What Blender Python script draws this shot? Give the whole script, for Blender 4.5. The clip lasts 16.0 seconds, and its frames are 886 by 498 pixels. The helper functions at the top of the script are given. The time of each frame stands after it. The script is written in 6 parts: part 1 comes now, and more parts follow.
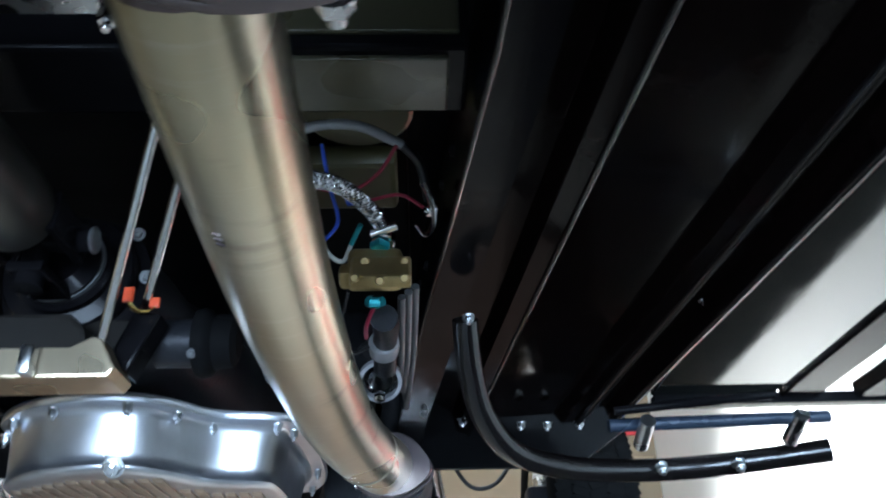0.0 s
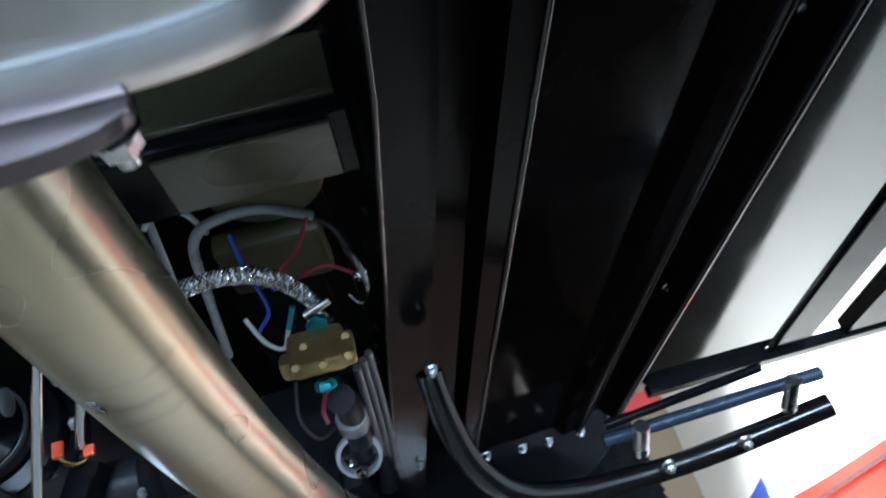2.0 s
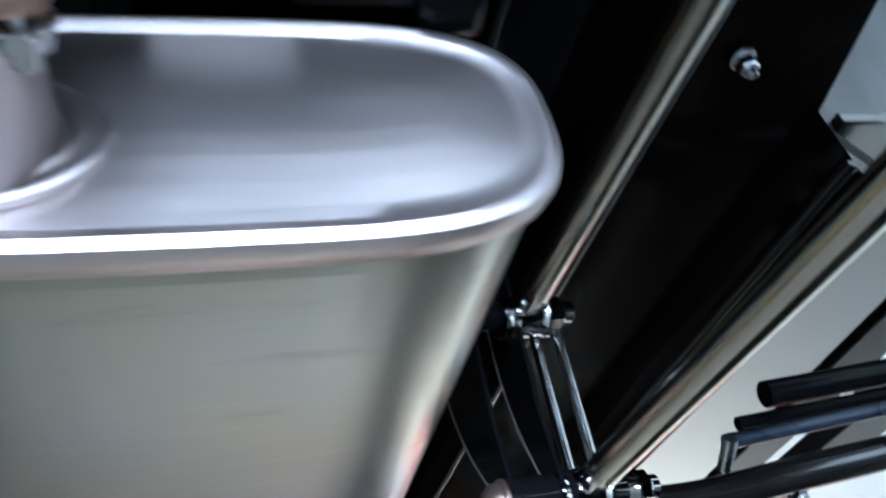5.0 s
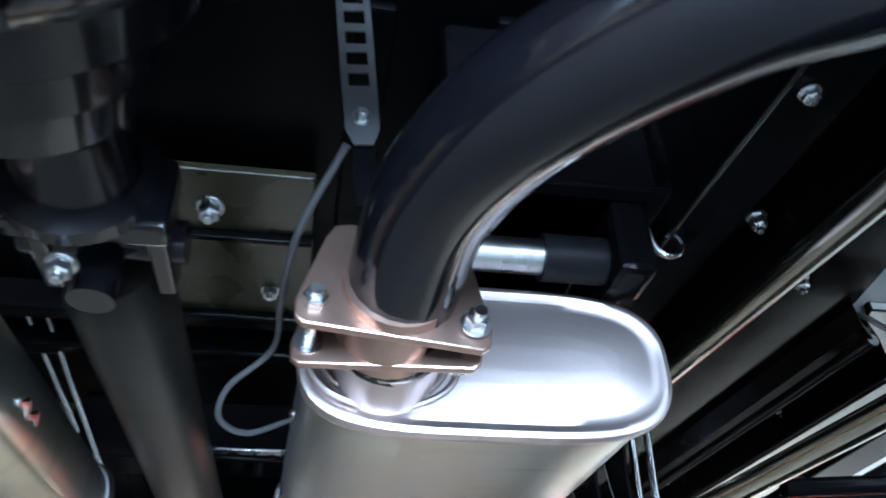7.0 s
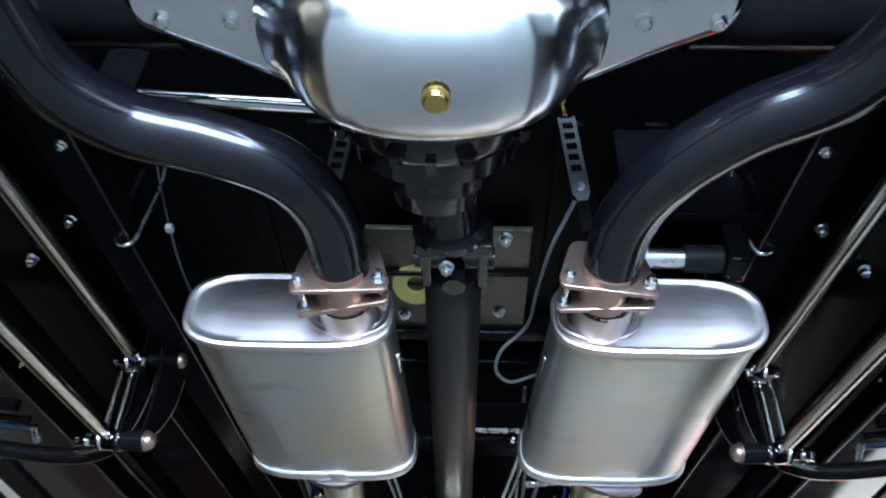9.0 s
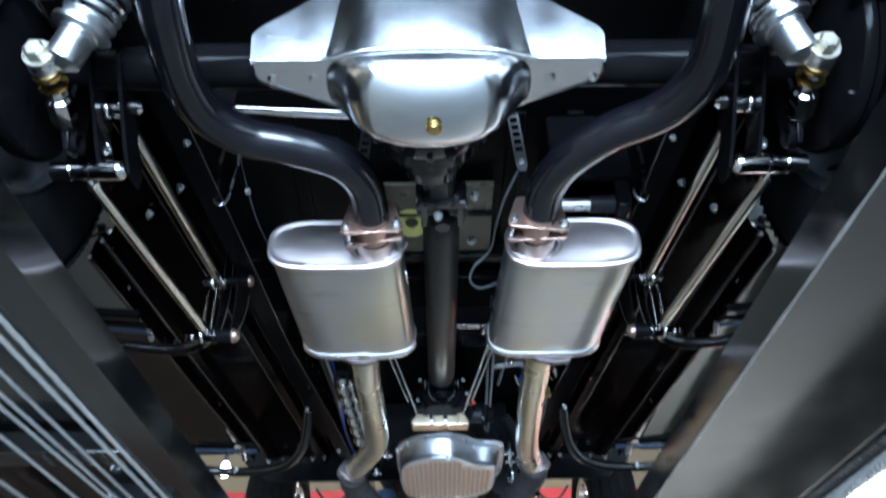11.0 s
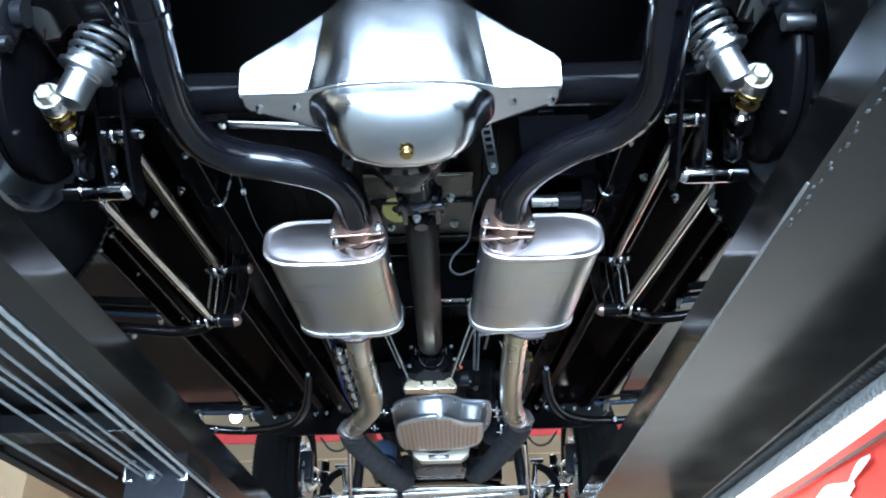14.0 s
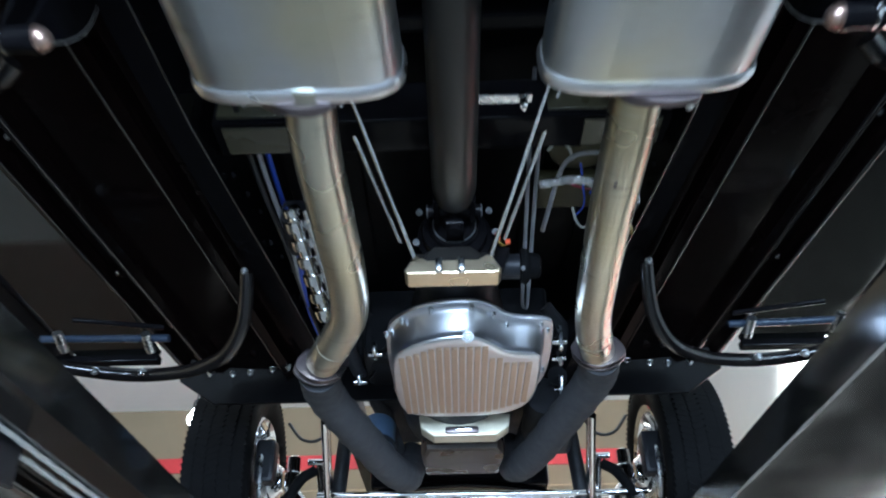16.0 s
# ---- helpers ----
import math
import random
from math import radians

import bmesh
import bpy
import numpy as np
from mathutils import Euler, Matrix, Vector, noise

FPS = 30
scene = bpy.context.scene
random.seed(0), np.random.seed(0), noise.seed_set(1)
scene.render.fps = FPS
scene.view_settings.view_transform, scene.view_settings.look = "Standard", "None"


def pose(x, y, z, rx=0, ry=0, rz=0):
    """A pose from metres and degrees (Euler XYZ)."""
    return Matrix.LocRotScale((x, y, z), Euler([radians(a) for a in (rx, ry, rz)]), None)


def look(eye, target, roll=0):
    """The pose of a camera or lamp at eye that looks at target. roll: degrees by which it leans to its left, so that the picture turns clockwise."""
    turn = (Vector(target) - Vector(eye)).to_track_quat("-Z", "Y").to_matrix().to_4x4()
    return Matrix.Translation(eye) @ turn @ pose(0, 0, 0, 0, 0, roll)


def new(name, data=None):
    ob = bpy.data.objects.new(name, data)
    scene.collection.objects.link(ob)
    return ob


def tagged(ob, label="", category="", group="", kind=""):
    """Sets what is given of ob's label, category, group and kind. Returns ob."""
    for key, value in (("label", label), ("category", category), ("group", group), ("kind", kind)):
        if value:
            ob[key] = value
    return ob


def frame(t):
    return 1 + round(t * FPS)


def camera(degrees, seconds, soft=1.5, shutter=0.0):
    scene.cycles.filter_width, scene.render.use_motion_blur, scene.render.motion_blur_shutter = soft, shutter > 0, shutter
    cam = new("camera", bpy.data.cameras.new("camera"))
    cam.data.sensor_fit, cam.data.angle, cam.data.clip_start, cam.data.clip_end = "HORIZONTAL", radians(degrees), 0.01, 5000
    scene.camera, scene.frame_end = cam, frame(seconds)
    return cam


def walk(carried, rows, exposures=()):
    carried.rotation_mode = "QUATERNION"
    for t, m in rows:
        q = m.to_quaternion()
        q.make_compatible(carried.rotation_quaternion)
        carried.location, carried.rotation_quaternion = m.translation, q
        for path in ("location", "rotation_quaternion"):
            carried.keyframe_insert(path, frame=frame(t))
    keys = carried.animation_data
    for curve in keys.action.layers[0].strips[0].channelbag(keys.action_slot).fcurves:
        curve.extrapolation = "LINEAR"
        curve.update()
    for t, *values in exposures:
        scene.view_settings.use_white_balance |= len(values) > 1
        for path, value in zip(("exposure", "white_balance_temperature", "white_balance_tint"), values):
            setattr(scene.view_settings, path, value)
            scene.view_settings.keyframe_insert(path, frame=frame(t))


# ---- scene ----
cam = camera(58.3, 16.0, 1.9, 0.5)
# seconds, eye, target, roll
ROWS = [
    (0.0, (0.327, 0.567, 1.523), (0.393, 2.317, 2.491), -1.7),
    (0.5, (0.359, 0.598, 1.549), (0.416, 2.365, 2.483), -11.2),
    (1.0, (0.373, 0.619, 1.565), (0.429, 2.365, 2.538), -16.8),
    (1.5, (0.374, 0.621, 1.57), (0.436, 2.36, 2.556), -17.7),
    (2.0, (0.366, 0.59, 1.567), (0.508, 2.319, 2.561), -17.2),
    (2.5, (0.347, 0.503, 1.594), (0.728, 2.195, 2.640), -20.3),
    (3.0, (0.348, 0.392, 1.562), (0.752, 2.030, 2.632), -18.9),
    (3.5, (0.355, 0.339, 1.555), (0.784, 1.919, 2.703), -20.7),
    (4.0, (0.344, 0.304, 1.577), (0.885, 1.850, 2.722), -21.5),
    (4.5, (0.332, 0.242, 1.590), (0.866, 1.780, 2.752), -21.2),
    (5.0, (0.285, 0.184, 1.577), (0.776, 1.705, 2.779), -13.7),
    (5.2, (0.252, 0.156, 1.571), (0.734, 1.657, 2.800), -12.4),
    (6.3, (0.172, 0.0, 1.555), (0.575, 1.565, 2.72), -6.2),
    (7.3, (0.125, -0.142, 1.518), (0.391, 1.485, 2.643), -0.3),
    (7.5, (0.102, -0.161, 1.486), (0.33, 1.473, 2.62), -0.2),
    (8.0, (0.043, -0.223, 1.397), (0.197, 1.364, 2.605), -0.1),
    (8.5, (0.027, -0.324, 1.306), (0.028, 1.2, 2.601), 1.4),
    (8.7, (0.035, -0.362, 1.27), (-0.02, 1.163, 2.563), 2.5),
    (9.7, (0.022, -0.6, 1.10), (-0.012, 0.95, 2.36), 1.0),
    (10.8, (0.008, -0.853, 0.932), (0.012, 0.749, 2.129), -0.8),
    (11.0, (0.011, -0.871, 0.913), (0.024, 0.774, 2.05), -0.9),
    (11.5, (0.008, -0.916, 0.871), (0.028, 0.81, 1.881), -0.9),
    (12.0, (0.004, -0.954, 0.854), (0.036, 0.802, 1.811), -1.3),
    (12.5, (0.015, -0.988, 0.862), (0.051, 0.759, 1.834), -1.9),
    (13.0, (0.028, -1.028, 0.866), (0.059, 0.709, 1.857), -2.2),
    (13.5, (0.043, -1.054, 0.897), (0.062, 0.68, 1.894), -2.1),
    (14.0, (0.064, -1.062, 0.943), (0.062, 0.675, 1.935), -1.6),
    (14.5, (0.048, -0.859, 0.976), (0.031, 0.886, 1.953), -1.7),
    (15.0, (0.002, -0.572, 1.006), (-0.008, 1.172, 1.985), -1.8),
    (15.5, (-0.022, -0.288, 1.04), (-0.009, 1.443, 2.041), -2.4),
    (16.0, (0.007, 0.061, 1.069), (-0.009, 1.734, 2.165), -1.2),
]
walk(cam, [(t, look(eye, aim, roll)) for t, eye, aim, roll in ROWS], [(0.0, 0.0, 5750, 10), (16.0, 0.0, 5750, 10)])

# ---- world and light ----
world = bpy.data.worlds.new("world")
scene.world = world
world.use_nodes = True
wn = world.node_tree
sky = wn.nodes.new("ShaderNodeTexSky")
sky.sky_type, sky.sun_disc, sky.sun_elevation, sky.sun_rotation = "NISHITA", False, radians(40), radians(160)
wn.links.new(sky.outputs["Color"], wn.nodes["Background"].inputs["Color"])
wn.nodes["Background"].inputs["Strength"].default_value = 0.1


def area_lamp(name, place, target, w, h, power, colour):
    data = bpy.data.lights.new(name, "AREA")
    data.shape, data.size, data.size_y, data.energy, data.color = "RECTANGLE", w, h, power, colour
    ob = new(name, data)
    ob.matrix_world = look(place, target)
    return ob


# daylight in the open garage door behind the car, and added overhead fill lamps without fittings
area_lamp("daylight", (0.0, -5.45, 1.35), (0, 0, 1.2), 4.4, 2.4, 1750, (0.66, 0.83, 1.0))
area_lamp("overhead_fill", (-2.9, 1.6, 3.80), (-2.9, 1.6, 0), 0.3, 3.0, 60, (1.0, 0.92, 0.74))
area_lamp("overhead_fill", (1.55, 4.5, 3.78), (2.2, 4.5, 1.3), 0.3, 3.2, 500, (1.0, 0.98, 0.90)).data.spread = radians(105)  # narrow spread brightens the east wall, keeps the west floor dark
area_lamp("overhead_fill", (-0.6, 5.2, 3.80), (-0.6, 5.2, 0), 2.4, 0.3, 14, (1.0, 0.92, 0.74))

# ---- materials ----


def mat(name, colour, rough=0.5, metal=0.0, second=None, scale=30.0, mix=0.5, bump=0.0, bump_scale=None, coat=0.0,
        rough_var=0.1, stretch=(1, 1, 1), third=None, third_scale=4.0, third_mix=0.4, per_piece=0.0, ior=None, spec=0.5, detail=5.0):
    m = bpy.data.materials.new(name)
    m.use_nodes = True
    n, l = m.node_tree.nodes, m.node_tree.links
    b = n["Principled BSDF"]
    b.inputs["Metallic"].default_value = metal
    b.inputs["Coat Weight"].default_value = coat
    b.inputs["Coat Roughness"].default_value = 0.04
    b.inputs["Specular IOR Level"].default_value = spec
    if ior:
        b.inputs["IOR"].default_value = ior
    co = n.new("ShaderNodeTexCoord")
    mp = n.new("ShaderNodeMapping")
    mp.inputs["Scale"].default_value = stretch
    l.new(co.outputs["Object"], mp.inputs["Vector"])

    def noise_of(s, detail=5.0, rough_=0.6):
        t = n.new("ShaderNodeTexNoise")
        t.inputs["Scale"].default_value, t.inputs["Detail"].default_value, t.inputs["Roughness"].default_value = s, detail, rough_
        l.new(mp.outputs["Vector"], t.inputs["Vector"])
        return t

    def blend(a, c, fac):
        x = n.new("ShaderNodeMix")
        x.data_type = "RGBA"
        l.new(fac, x.inputs["Factor"])
        for sock, v in ((x.inputs["A"], a), (x.inputs["B"], c)):
            if isinstance(v, tuple):
                sock.default_value = (*v, 1)
            else:
                l.new(v, sock)
        return x.outputs["Result"]

    def ramp(src, lo, hi, amount):
        r = n.new("ShaderNodeMapRange")
        r.inputs["From Min"].default_value, r.inputs["From Max"].default_value = lo - 0.16, hi + 0.14
        r.inputs["To Max"].default_value = amount
        l.new(src, r.inputs["Value"])
        return r.outputs["Result"]

    fine = noise_of(scale, detail)
    second = second or tuple(c * 0.75 for c in colour)
    out = blend(colour, second, ramp(fine.outputs["Fac"], 0.4, 0.68, mix))
    if third:
        big = noise_of(third_scale, min(4.0, detail), 0.55)
        out = blend(out, third, ramp(big.outputs["Fac"], 0.46, 0.66, third_mix))
    if per_piece:
        info = n.new("ShaderNodeObjectInfo")
        hsv = n.new("ShaderNodeHueSaturation")
        l.new(out, hsv.inputs["Color"])
        r = n.new("ShaderNodeMapRange")
        r.inputs["To Min"].default_value, r.inputs["To Max"].default_value = 1 - per_piece, 1 + per_piece
        l.new(info.outputs["Random"], r.inputs["Value"])
        l.new(r.outputs["Result"], hsv.inputs["Value"])
        out = hsv.outputs["Color"]
    l.new(out, b.inputs["Base Color"])
    wear = noise_of(scale * 0.37, 1.5, 0.4)
    rr = n.new("ShaderNodeMapRange")
    rr.inputs["From Min"].default_value, rr.inputs["From Max"].default_value = 0.18, 0.82
    rr.inputs["To Min"].default_value, rr.inputs["To Max"].default_value = max(0.02, rough - rough_var), min(1, rough + rough_var)
    l.new(wear.outputs["Fac"], rr.inputs["Value"])
    l.new(rr.outputs["Result"], b.inputs["Roughness"])
    if bump:
        bn = n.new("ShaderNodeBump")
        bn.inputs["Strength"].default_value, bn.inputs["Distance"].default_value = bump, 0.002
        src = noise_of(bump_scale or scale * 3, 3.0)
        l.new(src.outputs["Fac"], bn.inputs["Height"])
        l.new(bn.outputs["Normal"], b.inputs["Normal"])
    return m


def stained_steel(name, clean, stain, smear, rough):
    """Bare sheet steel: cloudy heat stains, fine cross streaks and dark smears, with uneven gloss."""
    m = mat(name, clean, rough, 0.92, tuple(c * 0.86 for c in clean), 22, 0.6, 0.0, None, 0, 0.03, detail=2.0)
    n, l = m.node_tree.nodes, m.node_tree.links
    b = n["Principled BSDF"]
    base = b.inputs["Base Color"].links[0].from_socket
    co = n.new("ShaderNodeTexCoord")

    def cloud(scale, stretch, lo, hi, amount, detail):
        mp, t, rg = n.new("ShaderNodeMapping"), n.new("ShaderNodeTexNoise"), n.new("ShaderNodeMapRange")
        mp.inputs["Scale"].default_value = stretch
        t.inputs["Scale"].default_value, t.inputs["Detail"].default_value = scale, detail
        rg.inputs["From Min"].default_value, rg.inputs["From Max"].default_value, rg.inputs["To Max"].default_value = lo, hi, amount
        l.new(co.outputs["Object"], mp.inputs["Vector"])
        l.new(mp.outputs["Vector"], t.inputs["Vector"])
        l.new(t.outputs["Fac"], rg.inputs["Value"])
        return rg.outputs["Result"]

    def over(a, colour, fac):
        x = n.new("ShaderNodeMix")
        x.data_type = "RGBA"
        l.new(a, x.inputs["A"])
        x.inputs["B"].default_value = (*colour, 1)
        l.new(fac, x.inputs["Factor"])
        return x.outputs["Result"]

    c = over(base, stain, cloud(7.0, (1, 0.6, 1), 0.42, 0.68, 0.75, 2.0))
    c = over(c, smear, cloud(16.0, (0.5, 2.2, 1), 0.60, 0.74, 0.55, 4.0))
    c = over(c, tuple(v * 1.12 for v in clean), cloud(14.0, (1, 14, 1), 0.55, 0.75, 0.35, 3.0))
    l.new(c, b.inputs["Base Color"])
    bn = n.new("ShaderNodeBump")
    bn.inputs["Strength"].default_value, bn.inputs["Distance"].default_value = 0.10, 0.003
    l.new(cloud(9.0, (1, 1.6, 1), 0.0, 1.0, 1.0, 1.0), bn.inputs["Height"])
    l.new(bn.outputs["Normal"], b.inputs["Normal"])
    return m


ALUMINISED = stained_steel("aluminised_steel", (0.41, 0.435, 0.455), (0.45, 0.43, 0.30), (0.20, 0.19, 0.17), 0.29)
BLACK = mat("gloss_black_paint", (0.004, 0.004, 0.005), 0.13, 0, (0.008, 0.007, 0.008), 55, 0.5, 0.03, 500, 0.0, 0.06, third=(0.010, 0.009, 0.009), third_scale=7, third_mix=0.35, spec=0.05)
BODY = mat("dark_body_underside", (0.0035, 0.0022, 0.0022), 0.12, 0, (0.007, 0.004, 0.004), 40, 0.5, 0.03, 260, 0.0, 0.06, third=(0.008, 0.005, 0.004), third_scale=5, third_mix=0.3, spec=0.05)
FLOORPAN = mat("satin_black_floor_pan", (0.0025, 0.0025, 0.003), 0.4, 0, (0.005, 0.005, 0.006), 60, 0.5, 0.2, 320, spec=0.08)
PIPEBLACK = mat("dark_exhaust_paint", (0.004, 0.0045, 0.007), 0.16, 0.15, (0.008, 0.008, 0.012), 30, 0.6, 0.0, None, 0.2, 0.07, third=(0.012, 0.009, 0.008), third_scale=9, third_mix=0.4, spec=0.45)
POLISHED = mat("polished_aluminium", (0.74, 0.75, 0.78), 0.19, 1, (0.58, 0.59, 0.61), 40, 0.5, 0.04, 90, 0, 0.05, third=(0.62, 0.61, 0.58), third_scale=9)
CHROME = mat("chrome", (0.68, 0.67, 0.67), 0.08, 1, (0.58, 0.57, 0.55), 80, 0.5, 0, None, 0, 0.04)
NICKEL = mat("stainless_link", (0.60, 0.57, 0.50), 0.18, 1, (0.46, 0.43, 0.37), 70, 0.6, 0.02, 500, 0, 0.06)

# the link steel darkened evenly: shade on the upper bars put into the colour
NICKELSHADE = mat("shaded_link_tube", (0.34, 0.32, 0.28), 0.22, 1, (0.26, 0.24, 0.21), 70, 0.6, 0.0, None, 0, 0.06)
RIM = mat("rolled_steel_rim", (0.74, 0.73, 0.73), 0.32, 1, (0.60, 0.55, 0.54), 60, 0.6, 0.04, 300, 0, 0.08)
STAINLESS = stained_steel("heat_tinted_pipe", (0.47, 0.45, 0.37), (0.42, 0.36, 0.22), (0.17, 0.13, 0.11), 0.28)
BLUED = mat("blued_flange", (0.12, 0.105, 0.105), 0.34, 0.9, (0.18, 0.145, 0.135), 50, 0.8, 0.03, 300, 0, 0.1, third=(0.12, 0.09, 0.12), third_scale=16)
COPPER = mat("copper_flange", (0.46, 0.30, 0.24), 0.34, 0.9, (0.30, 0.19, 0.15), 60, 0.8, 0.08, 300, 0, 0.1, third=(0.6, 0.48, 0.42), third_scale=18)
ZINC = mat("zinc_bolt", (0.66, 0.68, 0.70), 0.28, 1, (0.50, 0.50, 0.50), 150, 0.6, 0, None, 0, 0.1)
BRASS = mat("brass", (0.62, 0.43, 0.14), 0.24, 1, (0.48, 0.32, 0.10), 110, 0.6, 0, None, 0, 0.08)
PUMP = mat("yellow_zinc_cast", (0.42, 0.31, 0.14), 0.4, 0.75, (0.30, 0.21, 0.09), 90, 0.7, 0.12, 320, 0, 0.1)
CAST = mat("dark_cast_iron", (0.014, 0.015, 0.018), 0.4, 0.2, (0.03, 0.03, 0.034), 50, 0.7, 0.25, 260, 0.0, 0.1, spec=0.15)
RUBBER = mat("tyre_rubber", (0.005, 0.005, 0.0055), 0.6, 0, (0.009, 0.009, 0.009), 45, 0.6, 0.2, 350, spec=0.02)
WRAP = mat("black_header_wrap", (0.022, 0.022, 0.026), 0.85, 0, (0.045, 0.045, 0.05), 160, 0.7, 0.5, 420)
RUNWAY = mat("grey_black_runway_paint", (0.005, 0.0055, 0.006), 0.11, 0, (0.009, 0.0090, 0.0085), 24, 0.6, 0.0, None, 0.0, 0.04, third=(0.012, 0.011, 0.009), third_scale=6, third_mix=0.35, spec=0.75)
ROPE = mat("galvanised_wire_rope", (0.50, 0.51, 0.50), 0.45, 0.3, (0.30, 0.30, 0.30), 200, 0.7, 0.2, 500)
BOARD = mat("glossy_dark_green_black", (0.006, 0.0075, 0.006), 0.05, 0, (0.009, 0.010, 0.008), 30, 0.6, 0.004, 200, 0.0, 0.03, third=(0.011, 0.012, 0.010), third_scale=6, ior=1.95)
BULB = bpy.data.materials.new("lit_bulb")
BULB.use_nodes = True
BULB.node_tree.nodes["Principled BSDF"].inputs["Emission Color"].default_value = (1.0, 0.95, 0.85, 1)
BULB.node_tree.nodes["Principled BSDF"].inputs["Emission Strength"].default_value = 45.0
WALL = mat("cream_wall_paint", (0.22, 0.16, 0.09), 0.7, 0, (0.19, 0.14, 0.08), 12, 0.6, 0.2, 160, third=(0.17, 0.125, 0.07), third_scale=1.2, third_mix=0.3)
WHITE = mat("white_wall_paint", (0.84, 0.84, 0.80), 0.65, 0, (0.78, 0.78, 0.74), 10, 0.5, 0.15, 150)
CONCRETE = mat("concrete_floor", (0.19, 0.195, 0.19), 0.6, 0, (0.15, 0.155, 0.15), 9, 0.7, 0.2, 120, third=(0.11, 0.11, 0.105), third_scale=1.4, third_mix=0.5)
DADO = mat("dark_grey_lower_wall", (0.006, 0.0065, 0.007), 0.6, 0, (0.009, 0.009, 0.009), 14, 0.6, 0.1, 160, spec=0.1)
MAT = mat("dark_brown_rubber_mat", (0.062, 0.040, 0.033), 0.7, 0, (0.045, 0.030, 0.026), 20, 0.6, 0.2, 200, third=(0.08, 0.055, 0.045), third_scale=2)
BRICKRED = mat("red_brown_lower_wall", (0.20, 0.075, 0.045), 0.6, 0, (0.15, 0.055, 0.035), 14, 0.6, 0.1, 160)
CABINET = mat("olive_grey_cabinet_paint", (0.12, 0.113, 0.085), 0.45, 0, (0.095, 0.09, 0.07), 18, 0.6, 0.08, 200)
SHEEN = mat("bright_black_edge", (0.006, 0.005, 0.005), 0.2, 0, (0.010, 0.008, 0.008), 40, 0.5, 0.0, None, 0.12, 0.07)
DARKOLIVE = mat("dark_olive_primer", (0.055, 0.05, 0.028), 0.3, 0, (0.04, 0.037, 0.02), 40, 0.6, 0.1, 200)
# worn steel on the runway edge; on the bracket plates a painted highlight
BARE_AND_GLINT = mat("bare_steel_and_glint_edge", (0.36, 0.35, 0.33), 0.45, 0.3, (0.26, 0.25, 0.24), 80, 0.6)
DULLZINC = mat("dull_zinc_strap", (0.16, 0.165, 0.17), 0.45, 0.5, (0.11, 0.11, 0.115), 120, 0.6, 0.05, 300)
DARKHOSE = mat("dark_grey_hose", (0.10, 0.10, 0.105), 0.4, 0, (0.07, 0.07, 0.075), 60, 0.5)
CARD = mat("cardboard", (0.40, 0.29, 0.17), 0.8, 0, (0.34, 0.24, 0.14), 40, 0.6, 0.15, 300)
RED = mat("red_banner", (0.55, 0.03, 0.018), 0.55, 0, (0.58, 0.03, 0.02), 14, 0.6, 0.1, 400)
REDSTRIPE = mat("red_stripe_paint", (0.55, 0.03, 0.03), 0.5)
BLUE = mat("blue_banner", (0.03, 0.07, 0.36), 0.55, 0, (0.03, 0.06, 0.28), 14, 0.6, 0.1, 400)
WHITECLOTH = mat("white_print", (0.82, 0.80, 0.78), 0.6)
DARKPRINT = mat("dark_print", (0.06, 0.03, 0.03), 0.6)
ORANGE = mat("orange_red_paint", (0.72, 0.09, 0.03), 0.4, 0, (0.6, 0.07, 0.03), 60, 0.5)
PLASTIC = mat("clear_grey_plastic", (0.42, 0.42, 0.44), 0.2, 0, (0.34, 0.34, 0.36), 50, 0.5, 0, None, 0.4)
CLEAR = mat("clear_moulded_plastic", (0.9, 0.9, 0.92), 0.06, 0, (0.85, 0.85, 0.87), 40, 0.4, 0.0, None, 0.0, 0.03)
CLEAR.node_tree.nodes["Principled BSDF"].inputs["Transmission Weight"].default_value = 1.0
HOSE = mat("grey_clear_hose", (0.30, 0.30, 0.31), 0.3, 0, (0.24, 0.24, 0.25), 60, 0.5, 0, None, 0.3)
BRAID = mat("braided_steel_hose", (0.46, 0.45, 0.44), 0.34, 0.85, (0.16, 0.15, 0.15), 420, 0.9, 0.6, 600)
TEAL = mat("teal_fitting", (0.03, 0.30, 0.34), 0.3, 0.6, (0.03, 0.22, 0.26), 100, 0.5)
WIRE_BLUE = mat("blue_wire", (0.03, 0.08, 0.5), 0.4)
WIRE_RED = mat("dark_red_wire", (0.28, 0.02, 0.05), 0.4)
WIRE_WHITE = mat("pale_wire", (0.6, 0.6, 0.56), 0.4)
WIRE_BLACK = mat("black_wire", (0.012, 0.012, 0.013), 0.4)
OLIVE = mat("olive_primer", (0.09, 0.083, 0.036), 0.4, 0, (0.07, 0.063, 0.028), 40, 0.6, 0.1, 200)
BLUEGREY = mat("blue_grey_enamel", (0.10, 0.16, 0.26), 0.35, 0, (0.08, 0.13, 0.22), 50, 0.5)
GOLD = mat("yellow_ring_paint", (0.62, 0.56, 0.18), 0.4, 0, (0.5, 0.45, 0.15), 60, 0.6)

# ---- mesh helpers ----


def frame_of(d):
    d = Vector(d).normalized()
    a = Vector((0, 0, 1)) if abs(d.z) < 0.9 else Vector((1, 0, 0))
    u = d.cross(a).normalized()
    return u, d.cross(u).normalized()


